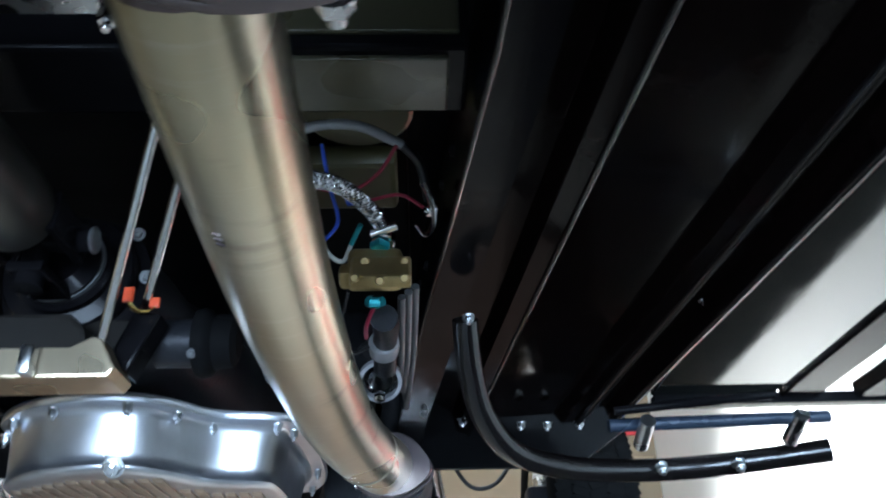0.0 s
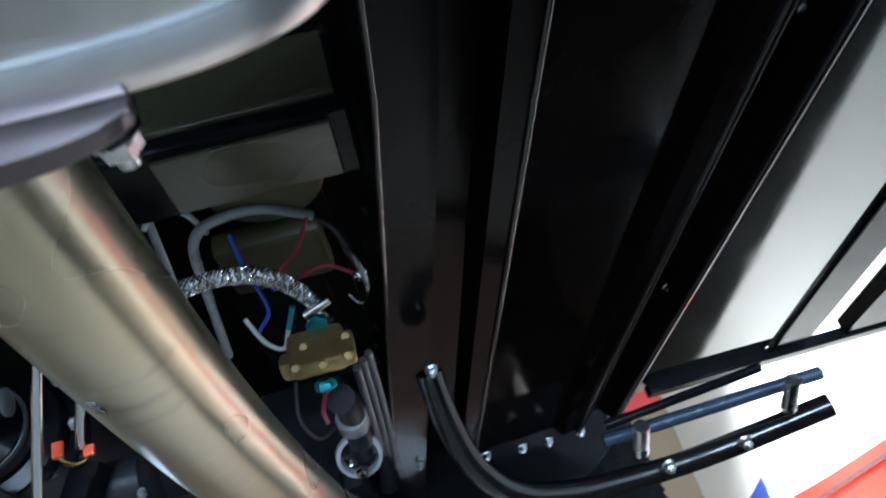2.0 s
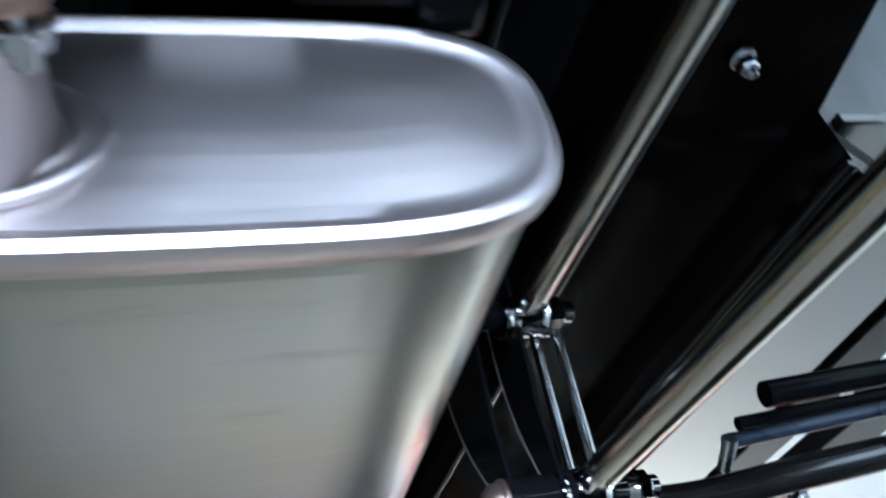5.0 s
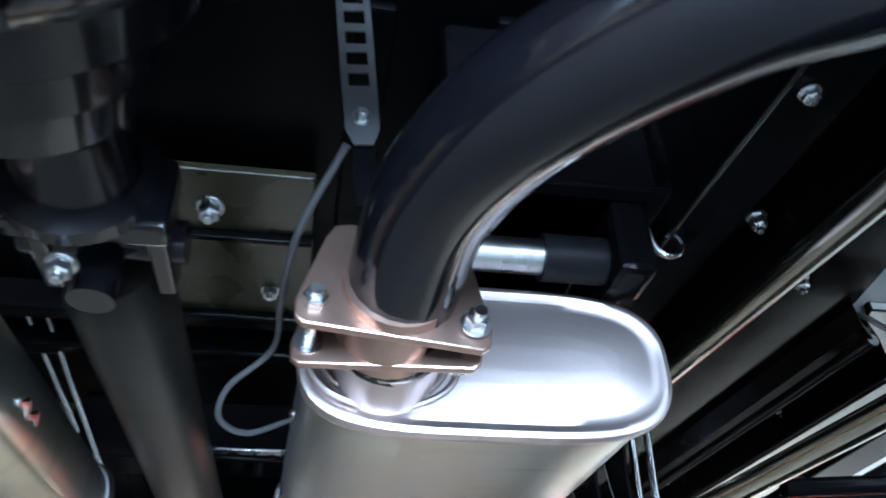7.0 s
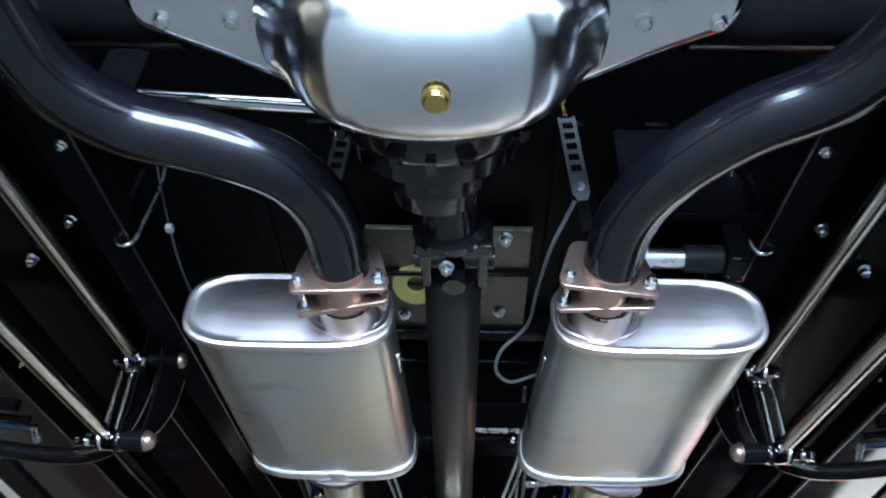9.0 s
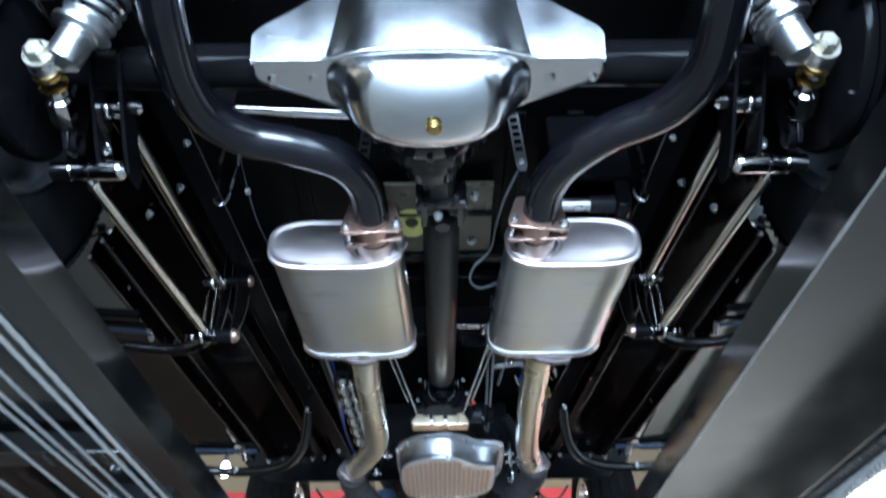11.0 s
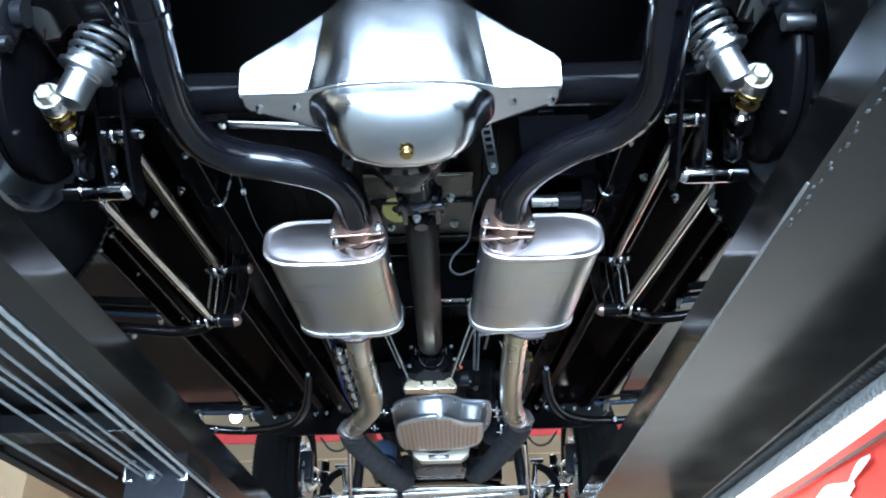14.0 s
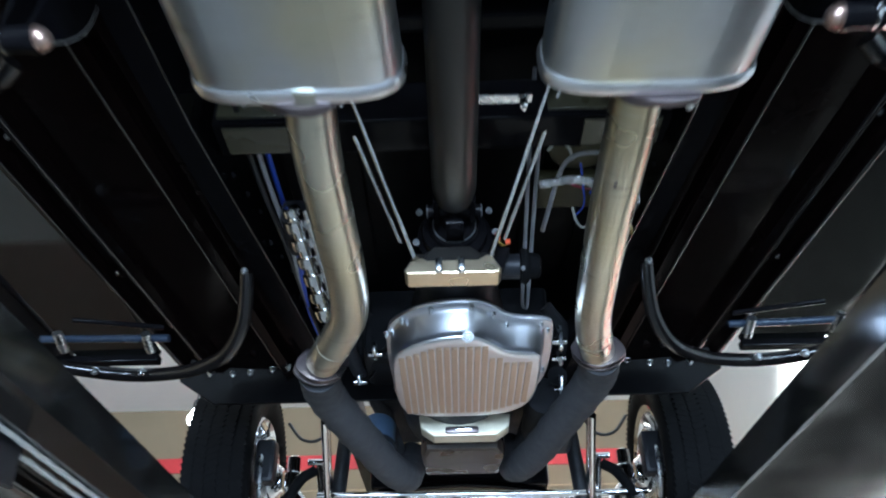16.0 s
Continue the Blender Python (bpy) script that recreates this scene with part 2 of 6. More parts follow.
def sweep(bm, pts, r, n=16, caps=True, flat=1.0):
    """A round bar along the points; r is one radius or one for each point."""
    pts = [Vector(p) for p in pts]
    rs = r if isinstance(r, (list, tuple)) else [r] * len(pts)
    rings, u = [], None
    for i, p in enumerate(pts):
        d = (pts[min(i + 1, len(pts) - 1)] - pts[max(i - 1, 0)]).normalized()
        if u is None:
            u, w = frame_of(d)
        u = (u - d * u.dot(d)).normalized()
        w = d.cross(u)
        rings.append([bm.verts.new(p + rs[i] * (u * math.cos(2 * math.pi * k / n) + w * flat * math.sin(2 * math.pi * k / n))) for k in range(n)])
    for a, b in zip(rings, rings[1:]):
        for k in range(n):
            bm.faces.new((a[k], a[(k + 1) % n], b[(k + 1) % n], b[k]))
    if caps:
        bm.faces.new(rings[0][::-1])
        bm.faces.new(rings[-1])
    return bm


def curve(points, steps=8):
    """A smooth run of points through those given (Catmull-Rom)."""
    p = [Vector(q) for q in points]
    p = [2 * p[0] - p[1]] + p + [2 * p[-1] - p[-2]]
    out = []
    for i in range(1, len(p) - 2):
        for k in range(steps):
            t = k / steps
            a, b, c, d = p[i - 1:i + 3]
            out.append(0.5 * (2 * b + (c - a) * t + (2 * a - 5 * b + 4 * c - d) * t * t + (3 * b - a - 3 * c + d) * t ** 3))
    return out + [p[-2]]


def bar(bm, a, b, r, n=16, r2=None, flat=1.0):
    return sweep(bm, [a, b], [r, r if r2 is None else r2], n, True, flat)


def turned(bm, base, axis, profile, n=24, flat=1.0, side=None):
    """A turned body: profile of (radius, height along axis)."""
    d = Vector(axis).normalized()
    u, w = frame_of(d)
    if side is not None:
        u = Vector(side).normalized()
        w = d.cross(u)
    rings = []
    for r, h in profile:
        c = Vector(base) + d * h
        rings.append([bm.verts.new(c + max(r, 1e-4) * (u * math.cos(2 * math.pi * k / n) + w * flat * math.sin(2 * math.pi * k / n))) for k in range(n)])
    for a, b in zip(rings, rings[1:]):
        for k in range(n):
            bm.faces.new((a[k], a[(k + 1) % n], b[(k + 1) % n], b[k]))
    bm.faces.new(rings[0][::-1])
    bm.faces.new(rings[-1])
    return bm


def box(bm, c, s, bevel=0.0, turn=None):
    made = bmesh.ops.create_cube(bm, size=1)
    m = Matrix.Translation(c) @ (turn or Matrix()) @ Matrix.Diagonal((*s, 1))
    bmesh.ops.transform(bm, matrix=m, verts=made["verts"])
    if bevel:
        es = list({e for v in made["verts"] for e in v.link_edges})
        bmesh.ops.bevel(bm, geom=es, offset=bevel, segments=2, affect="EDGES", profile=0.5)
    return bm


def prism(bm, outline, origin, u, v, depth, bevel=0.0):
    """A plate: the outline (a, b) laid out along u and v from the origin, and thickened by the vector depth."""
    o, u, v, d = Vector(origin), Vector(u), Vector(v), Vector(depth)
    lo = [bm.verts.new(o + u * a + v * b) for a, b in outline]
    hi = [bm.verts.new(q.co + d) for q in lo]
    n = len(lo)
    fs = [bm.faces.new(lo[::-1]), bm.faces.new(hi)]
    for k in range(n):
        fs.append(bm.faces.new((lo[k], lo[(k + 1) % n], hi[(k + 1) % n], hi[k])))
    if bevel:
        es = list({e for f in fs[:2] for e in f.edges})
        bmesh.ops.bevel(bm, geom=es, offset=bevel, segments=2, affect="EDGES", profile=0.5)
    return bm


def hexnut(bm, c, axis, r, h):
    a = Vector(axis).normalized()
    turned(bm, Vector(c), a, [(r * 1.45, 0), (r * 1.45, h * 0.15), (r * 1.4, h * 0.18)], 18)
    turned(bm, Vector(c) + a * h * 0.18, a, [(r * 1.15, 0), (r * 1.15, h * 0.7), (r * 0.95, h * 0.82)], 6)
    turned(bm, Vector(c) + a * h, a, [(r * 0.55, 0), (r * 0.55, h * 0.35), (r * 0.45, h * 0.4)], 10)
    return bm


def ring(bm, c, axis, profile, n):
    d = Vector(axis).normalized()
    u, w = frame_of(d)
    loops = []
    for k in range(n):
        q = 2 * math.pi * k / n
        e = u * math.cos(q) + w * math.sin(q)
        loops.append([bm.verts.new(Vector(c) + e * r + d * h) for r, h in profile])
    m = len(profile)
    for k in range(n):
        a, b = loops[k], loops[(k + 1) % n]
        for j in range(m):
            bm.faces.new((a[j], a[(j + 1) % m], b[(j + 1) % m], b[j]))
    return bm


def finish(bm, name, material, smooth=38):
    bmesh.ops.recalc_face_normals(bm, faces=bm.faces)
    bm.normal_update()
    keep = []
    for f in bm.faces:
        # broad level faces between narrow bevels stay flat, so that they mirror straight
        a, flat = f.calc_area(), len(f.edges) > 2
        for e in f.edges:
            for g in e.link_faces:
                if g is not f and 0.999 > g.normal.dot(f.normal) > 0.7 and g.calc_area() * 3 > a:
                    flat = False
        keep.append(not flat)
    me = bpy.data.meshes.new(name)
    bm.to_mesh(me)
    bm.free()
    me.materials.append(material)
    me.set_sharp_from_angle(angle=radians(smooth))
    me.polygons.foreach_set("use_smooth", keep)
    return me


def thing(name, base, label, category, group="", kind=""):
    ob = new(name)
    ob.empty_display_size = 0.05
    ob.location = base
    return tagged(ob, label, category, group, kind)


def part(name, bm, material, parent, label="", smooth=38):
    """One mesh under a thing (an Empty) or under another part."""
    ob = new(name, finish(bm, name, material, smooth))
    ob.parent = parent
    if parent.type == "EMPTY":
        ob.matrix_parent_inverse = Matrix.Translation(-Vector(parent.location))
    return tagged(ob, label)


def solid(name, bm, material, label, category, group="", kind="", smooth=38):
    """A thing of one mesh."""
    return tagged(new(name, finish(bm, name, material, smooth)), label, category, group, kind)


def B():
    return bmesh.new()

# ---- the garage ----
FLOOR_Z, CEIL_Z = 0.0, 3.9
XL, XR, YB, YF = -4.2, 2.26, -5.5, 7.0
solid("floor", box(B(), ((XL + XR) / 2, (YB + YF) / 2, -0.06), (XR - XL + 0.4, YF - YB + 0.4, 0.12)), CONCRETE, "grey concrete garage floor with stains", "floor", kind="structure")
solid("ceiling", box(B(), ((XL + XR) / 2, (YB + YF) / 2, CEIL_Z + 0.06), (XR - XL + 0.4, YF - YB + 0.4, 0.12)), WHITE, "white painted garage ceiling", "ceiling", kind="structure")
solid("wall_east", box(B(), (XR + 0.08, (YB + YF) / 2, CEIL_Z / 2), (0.16, YF - YB, CEIL_Z)), WHITE, "white painted garage side wall", "wall", kind="structure")
solid("wall_west", box(B(), (XL - 0.08, (YB + YF) / 2, CEIL_Z / 2), (0.16, YF - YB, CEIL_Z)), WALL, "cream painted garage side wall", "wall", kind="structure")
solid("wall_north", box(B(), ((XL + XR) / 2, YF + 0.08, CEIL_Z / 2), (XR - XL + 0.32, 0.16, CEIL_Z)), WALL, "cream garage end wall with red stripe", "wall", kind="structure")
bm = B()
box(bm, (-3.2, YB - 0.08, CEIL_Z / 2), (2.0, 0.16, CEIL_Z))
box(bm, (0.0, YB - 0.08, 3.25), (4.4, 0.16, 1.3))
solid("wall_south", bm, WALL, "cream garage wall round the open door", "wall", kind="structure")
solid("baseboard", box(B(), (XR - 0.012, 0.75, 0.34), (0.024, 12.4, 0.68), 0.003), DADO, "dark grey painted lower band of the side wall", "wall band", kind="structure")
solid("baseboard", box(B(), (-0.97, YF - 0.012, 0.09), (6.4, 0.024, 0.18), 0.003), BRICKRED, "red-brown painted baseboard of the end wall", "baseboard", kind="structure")
solid("trim", box(B(), (-0.97, YF - 0.01, 3.37), (6.4, 0.02, 0.13), 0.003), REDSTRIPE, "red painted stripe along the end wall", "trim", kind="structure")
for zz in (1.2, 1.85, 2.78, 3.12):
    solid("trim", box(B(), (-0.97, YF - 0.006, zz), (6.4, 0.012, 0.012)), CARD, "thin brown panel joint on the end wall", "trim", kind="structure")
# unseen mat guessed from brown reflections, stretched west to darken what the boards mirror
solid("floor_mat", box(B(), (-0.80, 5.55, 0.006), (4.8, 2.8, 0.012), 0.003), MAT, "large dark brown rubber mat added out of view on the garage floor", "floor mat")
t = thing("wall_cabinet", (-0.25, 6.9, 2.0), "olive-grey metal wall cabinet with dark upright gaps", "cabinet")
part("body", box(B(), (-0.25, 6.85, 2.30), (1.85, 0.28, 0.74), 0.01), CABINET, t)
for x in (-0.95, -0.42, 0.10, 0.5):
    part("door_gap", box(B(), (x, 6.706, 2.30), (0.025, 0.012, 0.72)), WIRE_BLACK, t)
for x in (-0.7, -0.15, 0.3):
    part("handle", box(B(), (x, 6.70, 2.45), (0.12, 0.02, 0.02), 0.004), CHROME, t)
# boxes on a shelf at the west wall
solid("wall_shelf", box(B(), (-3.70, 5.6, 2.12), (1.0, 2.6, 0.04), 0.004), CARD, "plain wooden wall shelf", "shelf")
t = thing("cardboard_box", (-3.5, 5.75, 2.14), "large brown cardboard box with taped seam", "box")
part("carton", box(B(), (-3.55, 5.85, 2.45), (0.70, 1.55, 0.61), 0.006), CARD, t)
part("tape", box(B(), (-3.196, 5.85, 2.45), (0.004, 0.06, 0.60)), PUMP, t)
part("flap", box(B(), (-3.20, 5.85, 2.745), (0.02, 1.54, 0.03), 0.002), CARD, t)
# bulb
t = thing("hanging_lamp", (-1.275, 3.783, 2.50), "bare lit bulb hanging on a thin cord", "lamp")
part("bulb", turned(B(), (-1.275, 3.783, 2.50), (0, 0, 1), [(0.0, 0), (0.02, 0.005), (0.034, 0.025), (0.036, 0.045), (0.022, 0.075), (0.014, 0.09)], 20), BULB, t)
part("socket", turned(B(), (-1.275, 3.783, 2.588), (0, 0, 1), [(0.016, 0), (0.018, 0.03), (0.012, 0.05)], 16), WIRE_BLACK, t)
part("cord", bar(B(), (-1.275, 3.783, 2.63), (-1.275, 3.783, CEIL_Z), 0.003, 8), WIRE_BLACK, t)


def cloth(y0, y1, z0, z1, x, waves, sag=0.0, slant=0.0):
    """A hanging cloth on the east wall with soft folds and real thickness."""
    bm = B()
    n, m = 40, 14
    front, back = [], []
    for i in range(n + 1):
        a = i / n
        fr, bk = [], []
        for j in range(m + 1):
            b = j / m
            d = 0.010 * math.sin(waves * 2 * math.pi * a + 1.5 * b) * (0.3 + 0.7 * (1 - b)) + 0.012
            zz = z0 + (z1 - z0) * b + slant * (a - 0.5) - sag * math.sin(math.pi * a) * b
            fr.append(bm.verts.new((x - d, y0 + (y1 - y0) * a, zz)))
            bk.append(bm.verts.new((x - d + 0.003, y0 + (y1 - y0) * a, zz)))
        front.append(fr)
        back.append(bk)
    for g in (front, back):
        for a, b in zip(g, g[1:]):
            for j in range(m):
                bm.faces.new((a[j], a[j + 1], b[j + 1], b[j]))
    edge = [(front[i][0], back[i][0]) for i in range(n + 1)] + [(front[n][j], back[n][j]) for j in range(1, m + 1)]
    edge += [(front[i][m], back[i][m]) for i in range(n - 1, -1, -1)] + [(front[0][j], back[0][j]) for j in range(m - 1, 0, -1)]
    for k in range(len(edge)):
        (a, b), (c, d) = edge[k], edge[(k + 1) % len(edge)]
        bm.faces.new((a, c, d, b))
    return bm


t = thing("wall_banner", (2.24, 4.0, 1.56), "red cloth banner with white emblem and lettering shapes", "banner")
part("cloth", cloth(2.45, 5.30, 1.56, 2.13, 2.245, 3, 0.03), RED, t)
part("border", box(B(), (2.219, 3.86, 2.045), (0.004, 2.76, 0.022)), DARKPRINT, t, "dark printed border line")
# emblem: plain white curved shapes
def flat_swoosh(pts, w):
    c = curve([(2.2195, y, z) for y, z in pts], 8)
    bm = B()
    n = len(c)
    hw = [w * (0.25 + 0.75 * math.sin(math.pi * min(0.95, max(0.05, i / (n - 1))))) for i in range(n)]
    ro = [[bm.verts.new(c[i] + Vector((dx, 0, sg * hw[i]))) for dx, sg in ((0, -1), (0, 1), (0.003, 1), (0.003, -1))] for i in range(n)]
    for a, b in zip(ro, ro[1:]):
        for k in range(4):
            bm.faces.new((a[k], a[(k + 1) % 4], b[(k + 1) % 4], b[k]))
    bm.faces.new(ro[0][::-1])
    bm.faces.new(ro[-1])
    return bm


for pts, w in ((((4.06, 1.90), (3.86, 1.88), (3.62, 1.92), (3.40, 1.90), (3.28, 1.91)), 0.05), (((3.34, 1.92), (3.18, 1.97), (3.04, 1.99)), 0.025), (((3.95, 1.88), (4.06, 1.94), (4.14, 1.90)), 0.03),
               (((3.86, 1.86), (3.98, 1.80), (4.06, 1.77)), 0.018), (((3.78, 1.86), (3.84, 1.78), (3.78, 1.72)), 0.018), (((3.42, 1.88), (3.32, 1.80), (3.40, 1.73)), 0.018)):
    part("emblem_shape", flat_swoosh(pts, w), WHITECLOTH, t, "white printed emblem shape")
for k in range(6):
    part("letter_bar", box(B(), (2.219, 4.35 - k * 0.30, 1.63), (0.004, 0.17, 0.11), 0.001), WHITECLOTH, t, "white printed letter bar")
t = thing("wall_flag", (2.24, 6.1, 1.3), "blue and white cloth flag on the wall", "flag")
part("cloth", cloth(5.62, 6.70, 1.25, 2.28, 2.245, 2, 0.02, -0.10), BLUE, t)
part("white_stripe", cloth(5.45, 5.62, 1.25, 2.25, 2.245, 1), WHITECLOTH, t)

# ---- the lift ----
RUN_Z, RUN_TOP = 1.452, 1.520


def runway(s, inner, outer, closed):
    side = thing("lift_runway", (s * (inner + outer) / 2, 0.8, RUN_Z), "dark grey painted steel lift runway with worn edges", "lift runway", "lift runways")
    y0, y1 = -2.2, 3.3
    if closed:
        # closed box beam with one pressed groove near the outer lip
        m = outer - 0.11
        under = [(m, RUN_Z), (m + 0.003, RUN_Z + 0.0025), (m + 0.007, RUN_Z + 0.0025), (m + 0.010, RUN_Z)]
        prof = [(inner, RUN_Z), (inner, RUN_TOP), (outer, RUN_TOP), (outer, RUN_Z)] + under[::-1]
    else:
        w = 0.072
        prof = [(inner, RUN_Z), (inner, RUN_TOP), (outer, RUN_TOP), (outer, RUN_Z), (outer - 0.03, RUN_Z), (outer - 0.03, RUN_Z + 0.006),
                (outer - 0.006, RUN_Z + 0.006), (outer - 0.006, RUN_TOP - 0.006), (inner + 0.006, RUN_TOP - 0.006), (inner + 0.006, RUN_Z + 0.006), (inner + w, RUN_Z + 0.006), (inner + w, RUN_Z)]
    part("deck", prism(B(), [(s * a, b) for a, b in prof], (0, y0, 0), (1, 0, 0), (0, 0, 1), (0, y1 - y0, 0), 0.002), RUNWAY, side)
    # raised tread marks on the inner edge, and small weld beads
    bm = B()
    k = 0
    y = y0 + 0.03
    while y < y1 - 0.05:
        box(bm, (s * (inner + 0.012 + 0.014 * (k % 2)), y, RUN_TOP + 0.001), (0.006, 0.026, 0.003), 0.0, Matrix.Rotation(0.7 * (1 if k % 2 else -1), 4, "Z"))
        y += 0.033
        k += 1
    tagged(part("tread_marks", bm, RUNWAY, side), kind="stuff")
    bm = B()
    for k in range(16):
        box(bm, (s * (inner + 0.012 + 0.003 * math.sin(k * 1.7)), -0.46 + k * 0.017 + 0.004 * math.sin(k * 2.9), RUN_Z - 0.0005), (0.0020 + 0.001 * (k % 3), 0.005 + 0.003 * (k % 2), 0.002), 0.0006)
    tagged(part("weld_spatter", bm, DULLZINC if closed else RUNWAY, side), kind="stuff")
    if closed:
        pts = [(s * (inner + 0.0004), -0.30 + k * 0.03, RUN_Z + 0.0004) for k in range(85)]
        part("worn_edge", sweep(B(), pts, [0.0019 + 0.0007 * math.sin(k * 1.3) * math.sin(k * 0.37) for k in range(85)], 8), BARE_AND_GLINT, side, "worn bare steel edge")
    if not closed:
        for y in (-1.3, -0.10, 0.62, 1.75, 2.6):
            part("cross_rib", box(B(), (s * (inner + outer) / 2, y, RUN_Z + 0.030), (outer - inner - 0.014, 0.07, 0.045), 0.003), RUNWAY, side)
    return side


runway(1, 0.485, 0.915, True)
runway(-1, 0.502, 0.965, False)

# wire ropes under the left runway
for x0, x1, z, r in ((-0.571, -0.580, 1.448, 0.0055), (-0.590, -0.606, 1.446, 0.0055), (-0.645, -0.652, 1.450, 0.0045), (-0.706, -0.684, 1.452, 0.0045), (-0.748, -0.700, 1.450, 0.0045), (-0.764, -0.764, 1.448, 0.0045), (-0.868, -0.880, 1.448, 0.005)):
    y1 = 0.92 if x0 < -0.6 and x0 > -0.77 else 3.1
    t = thing("lift_cable", ((x0 + x1) / 2, 0.5, z), "grey galvanised wire rope under the runway", "cable", "lift cables")
    a, b = Vector((x0, -2.1, z)), Vector((x1, y1, z))
    for k in range(3):
        n = 220
        bm = sweep(B(), [a + (b - a) * i / n + r * 0.30 * Vector((math.cos(k * 2.094 + i * 0.9), 0, math.sin(k * 2.094 + i * 0.9))) for i in range(n + 1)], r * 0.52, 6)
        part("strand", bm, ROPE, t)
t = thing("lift_cable", (0.87, 0.5, 1.43), "thick twisted grey wire rope along the runway edge", "cable", "lift cables")
a, b = Vector((0.905, -2.1, 1.440)), Vector((0.842, 3.1, 1.440))
for k in range(4):
    n = 420
    bm = sweep(B(), [a + (b - a) * i / n + 0.0075 * Vector((math.cos(k * 1.571 + i * 1.05), 0, math.sin(k * 1.571 + i * 1.05))) for i in range(n + 1)], 0.0066, 6)
    part("strand", bm, ROPE, t)
# sheave block and ram
t = thing("sheave_block", (-0.66, 0.86, 1.43), "black steel pulley block with bright side clips", "pulley block")
part("end_plate", box(B(), (-0.668, 0.93, 1.469), (0.149, 0.012, 0.147), 0.003), CAST, t)
for x in (-0.738, -0.597):
    part("side_plate", box(B(), (x, 1.03, 1.469), (0.008, 0.19, 0.147), 0.002), CAST, t)
part("bolt", hexnut(B(), (-0.678, 0.923, 1.449), (0, -1, 0), 0.0115, 0.014), ZINC, t)
part("washer", turned(B(), (-0.678, 0.924, 1.449), (0, -1, 0), [(0.024, 0), (0.024, 0.003), (0.021, 0.004)], 24), CAST, t)
part("pulley", turned(B(), (-0.668, 1.04, 1.459), (0, 0, 1), [(0.055, 0), (0.055, 0.004), (0.046, 0.010), (0.055, 0.016), (0.055, 0.02)], 28), CAST, t)
for x, d in ((-0.744, 1), (-0.591, -1)):
    clip = part("side_clip", box(B(), (x, 0.922, 1.462), (0.007, 0.016, 0.052), 0.002), ZINC, t, "bright zinc clip")
    for z in (1.439, 1.485):
        part("clip_lug", box(B(), (x + d * 0.010, 0.920, z), (0.022, 0.012, 0.007), 0.002), ZINC, clip)
t = thing("lift_ram", (-0.70, 1.5, 1.44), "dark hydraulic ram under the runway", "hydraulic ram")
part("cylinder", bar(B(), (-0.705, 1.10, 1.462), (-0.705, 2.4, 1.462), 0.030, 20), RUNWAY, t)
part("collar", bar(B(), (-0.705, 1.50, 1.462), (-0.705, 1.54, 1.462), 0.036, 20), CAST, t)

# ---- mufflers ----


def oval(w, h, n=64):
    """A rounded oval: flat ends of the circle drawn out, with slightly bowed long sides."""
    pts = []
    for j in range(n):
        t = -math.pi / 2 + 2 * math.pi * j / n
        c, s = math.cos(t), math.sin(t)
        pts.append((w / 2 * math.copysign(abs(c) ** 0.50, c), h / 2 * math.copysign(abs(s) ** 0.68, s)))
    return pts


def oval_loft(bm, stations, closed=True):
    """Rings (centre, width, height) lofted along y."""
    rings = []
    for c, w, h in stations:
        rings.append([bm.verts.new(Vector(c) + Vector((x, 0, z))) for x, z in oval(w, h)])
    n = len(rings[0])
    for a, b in zip(rings, rings[1:]):
        for k in range(n):
            bm.faces.new((a[k], a[(k + 1) % n], b[(k + 1) % n], b[k]))
    if closed:
        bm.faces.new(rings[0][::-1])
        bm.faces.new(rings[-1])
    return bm


def muffler(cx, inlet_x, outlet_x, tilt):
    y0, y1, z, w, h = 0.376, 0.748, 1.788, 0.250, 0.103
    t = thing("muffler", (cx, (y0 + y1) / 2, z - h / 2), "oval aluminised steel muffler with rolled bright rims", "muffler", "mufflers")
    cc = lambda y: (cx + tilt * (y - y0), y, z)
    part("shell", oval_loft(B(), [(cc(y0 + 0.004), w, h), (cc(y0 + 0.02), w + 0.003, h + 0.003), (cc(0.5), w + 0.004, h + 0.004), (cc(y1 - 0.02), w + 0.003, h + 0.003), (cc(y1 - 0.004), w, h)]), ALUMINISED, t)
    for nm, ya, sg in (("rear_cap", y0, -1), ("front_cap", y1, 1)):
        st = [(-0.012, 0.0015), (-0.012, 0.003), (-0.008, 0.0052), (-0.002, 0.0060), (0.003, 0.0048), (0.0045, 0.0012), (0.0035, -0.002), (0.0018, -0.0045), (0.0022, -0.010), (0.0032, -0.020), (0.0042, -0.032), (0.0046, -0.042)]
        part(nm, oval_loft(B(), [(cc(ya + sg * a), w + 2 * e, h + 2 * e) for a, e in st]), RIM if sg > 0 else POLISHED_CAP, t, "bright rolled end cap")
    side = -1 if cx > 0 else 1
    part("side_weld", sweep(B(), [(cx + side * (w / 2 + 0.004), y0 + 0.085 + k * 0.012, z - 0.010 + 0.006 * (k % 2)) for k in range(5)], [0.003, 0.006, 0.004, 0.006, 0.003], 8), ZINC, t, "bright weld spots")
    part("outlet_neck", bar(B(), (outlet_x, y0 - 0.002, 1.778), (outlet_x, y0 - 0.056, 1.776), 0.0350, 28), POLISHED_CAP, t, "short outlet neck")
    for rr_ in (0.040, 0.049):
        part("neck_ring", sweep(B(), [(outlet_x + rr_ * math.cos(q), y0 - 0.0045, 1.778 + rr_ * 0.62 * math.sin(q)) for q in [2 * math.pi * k / 40 for k in range(41)]], 0.0024, 8), POLISHED_CAP, t)
    return t


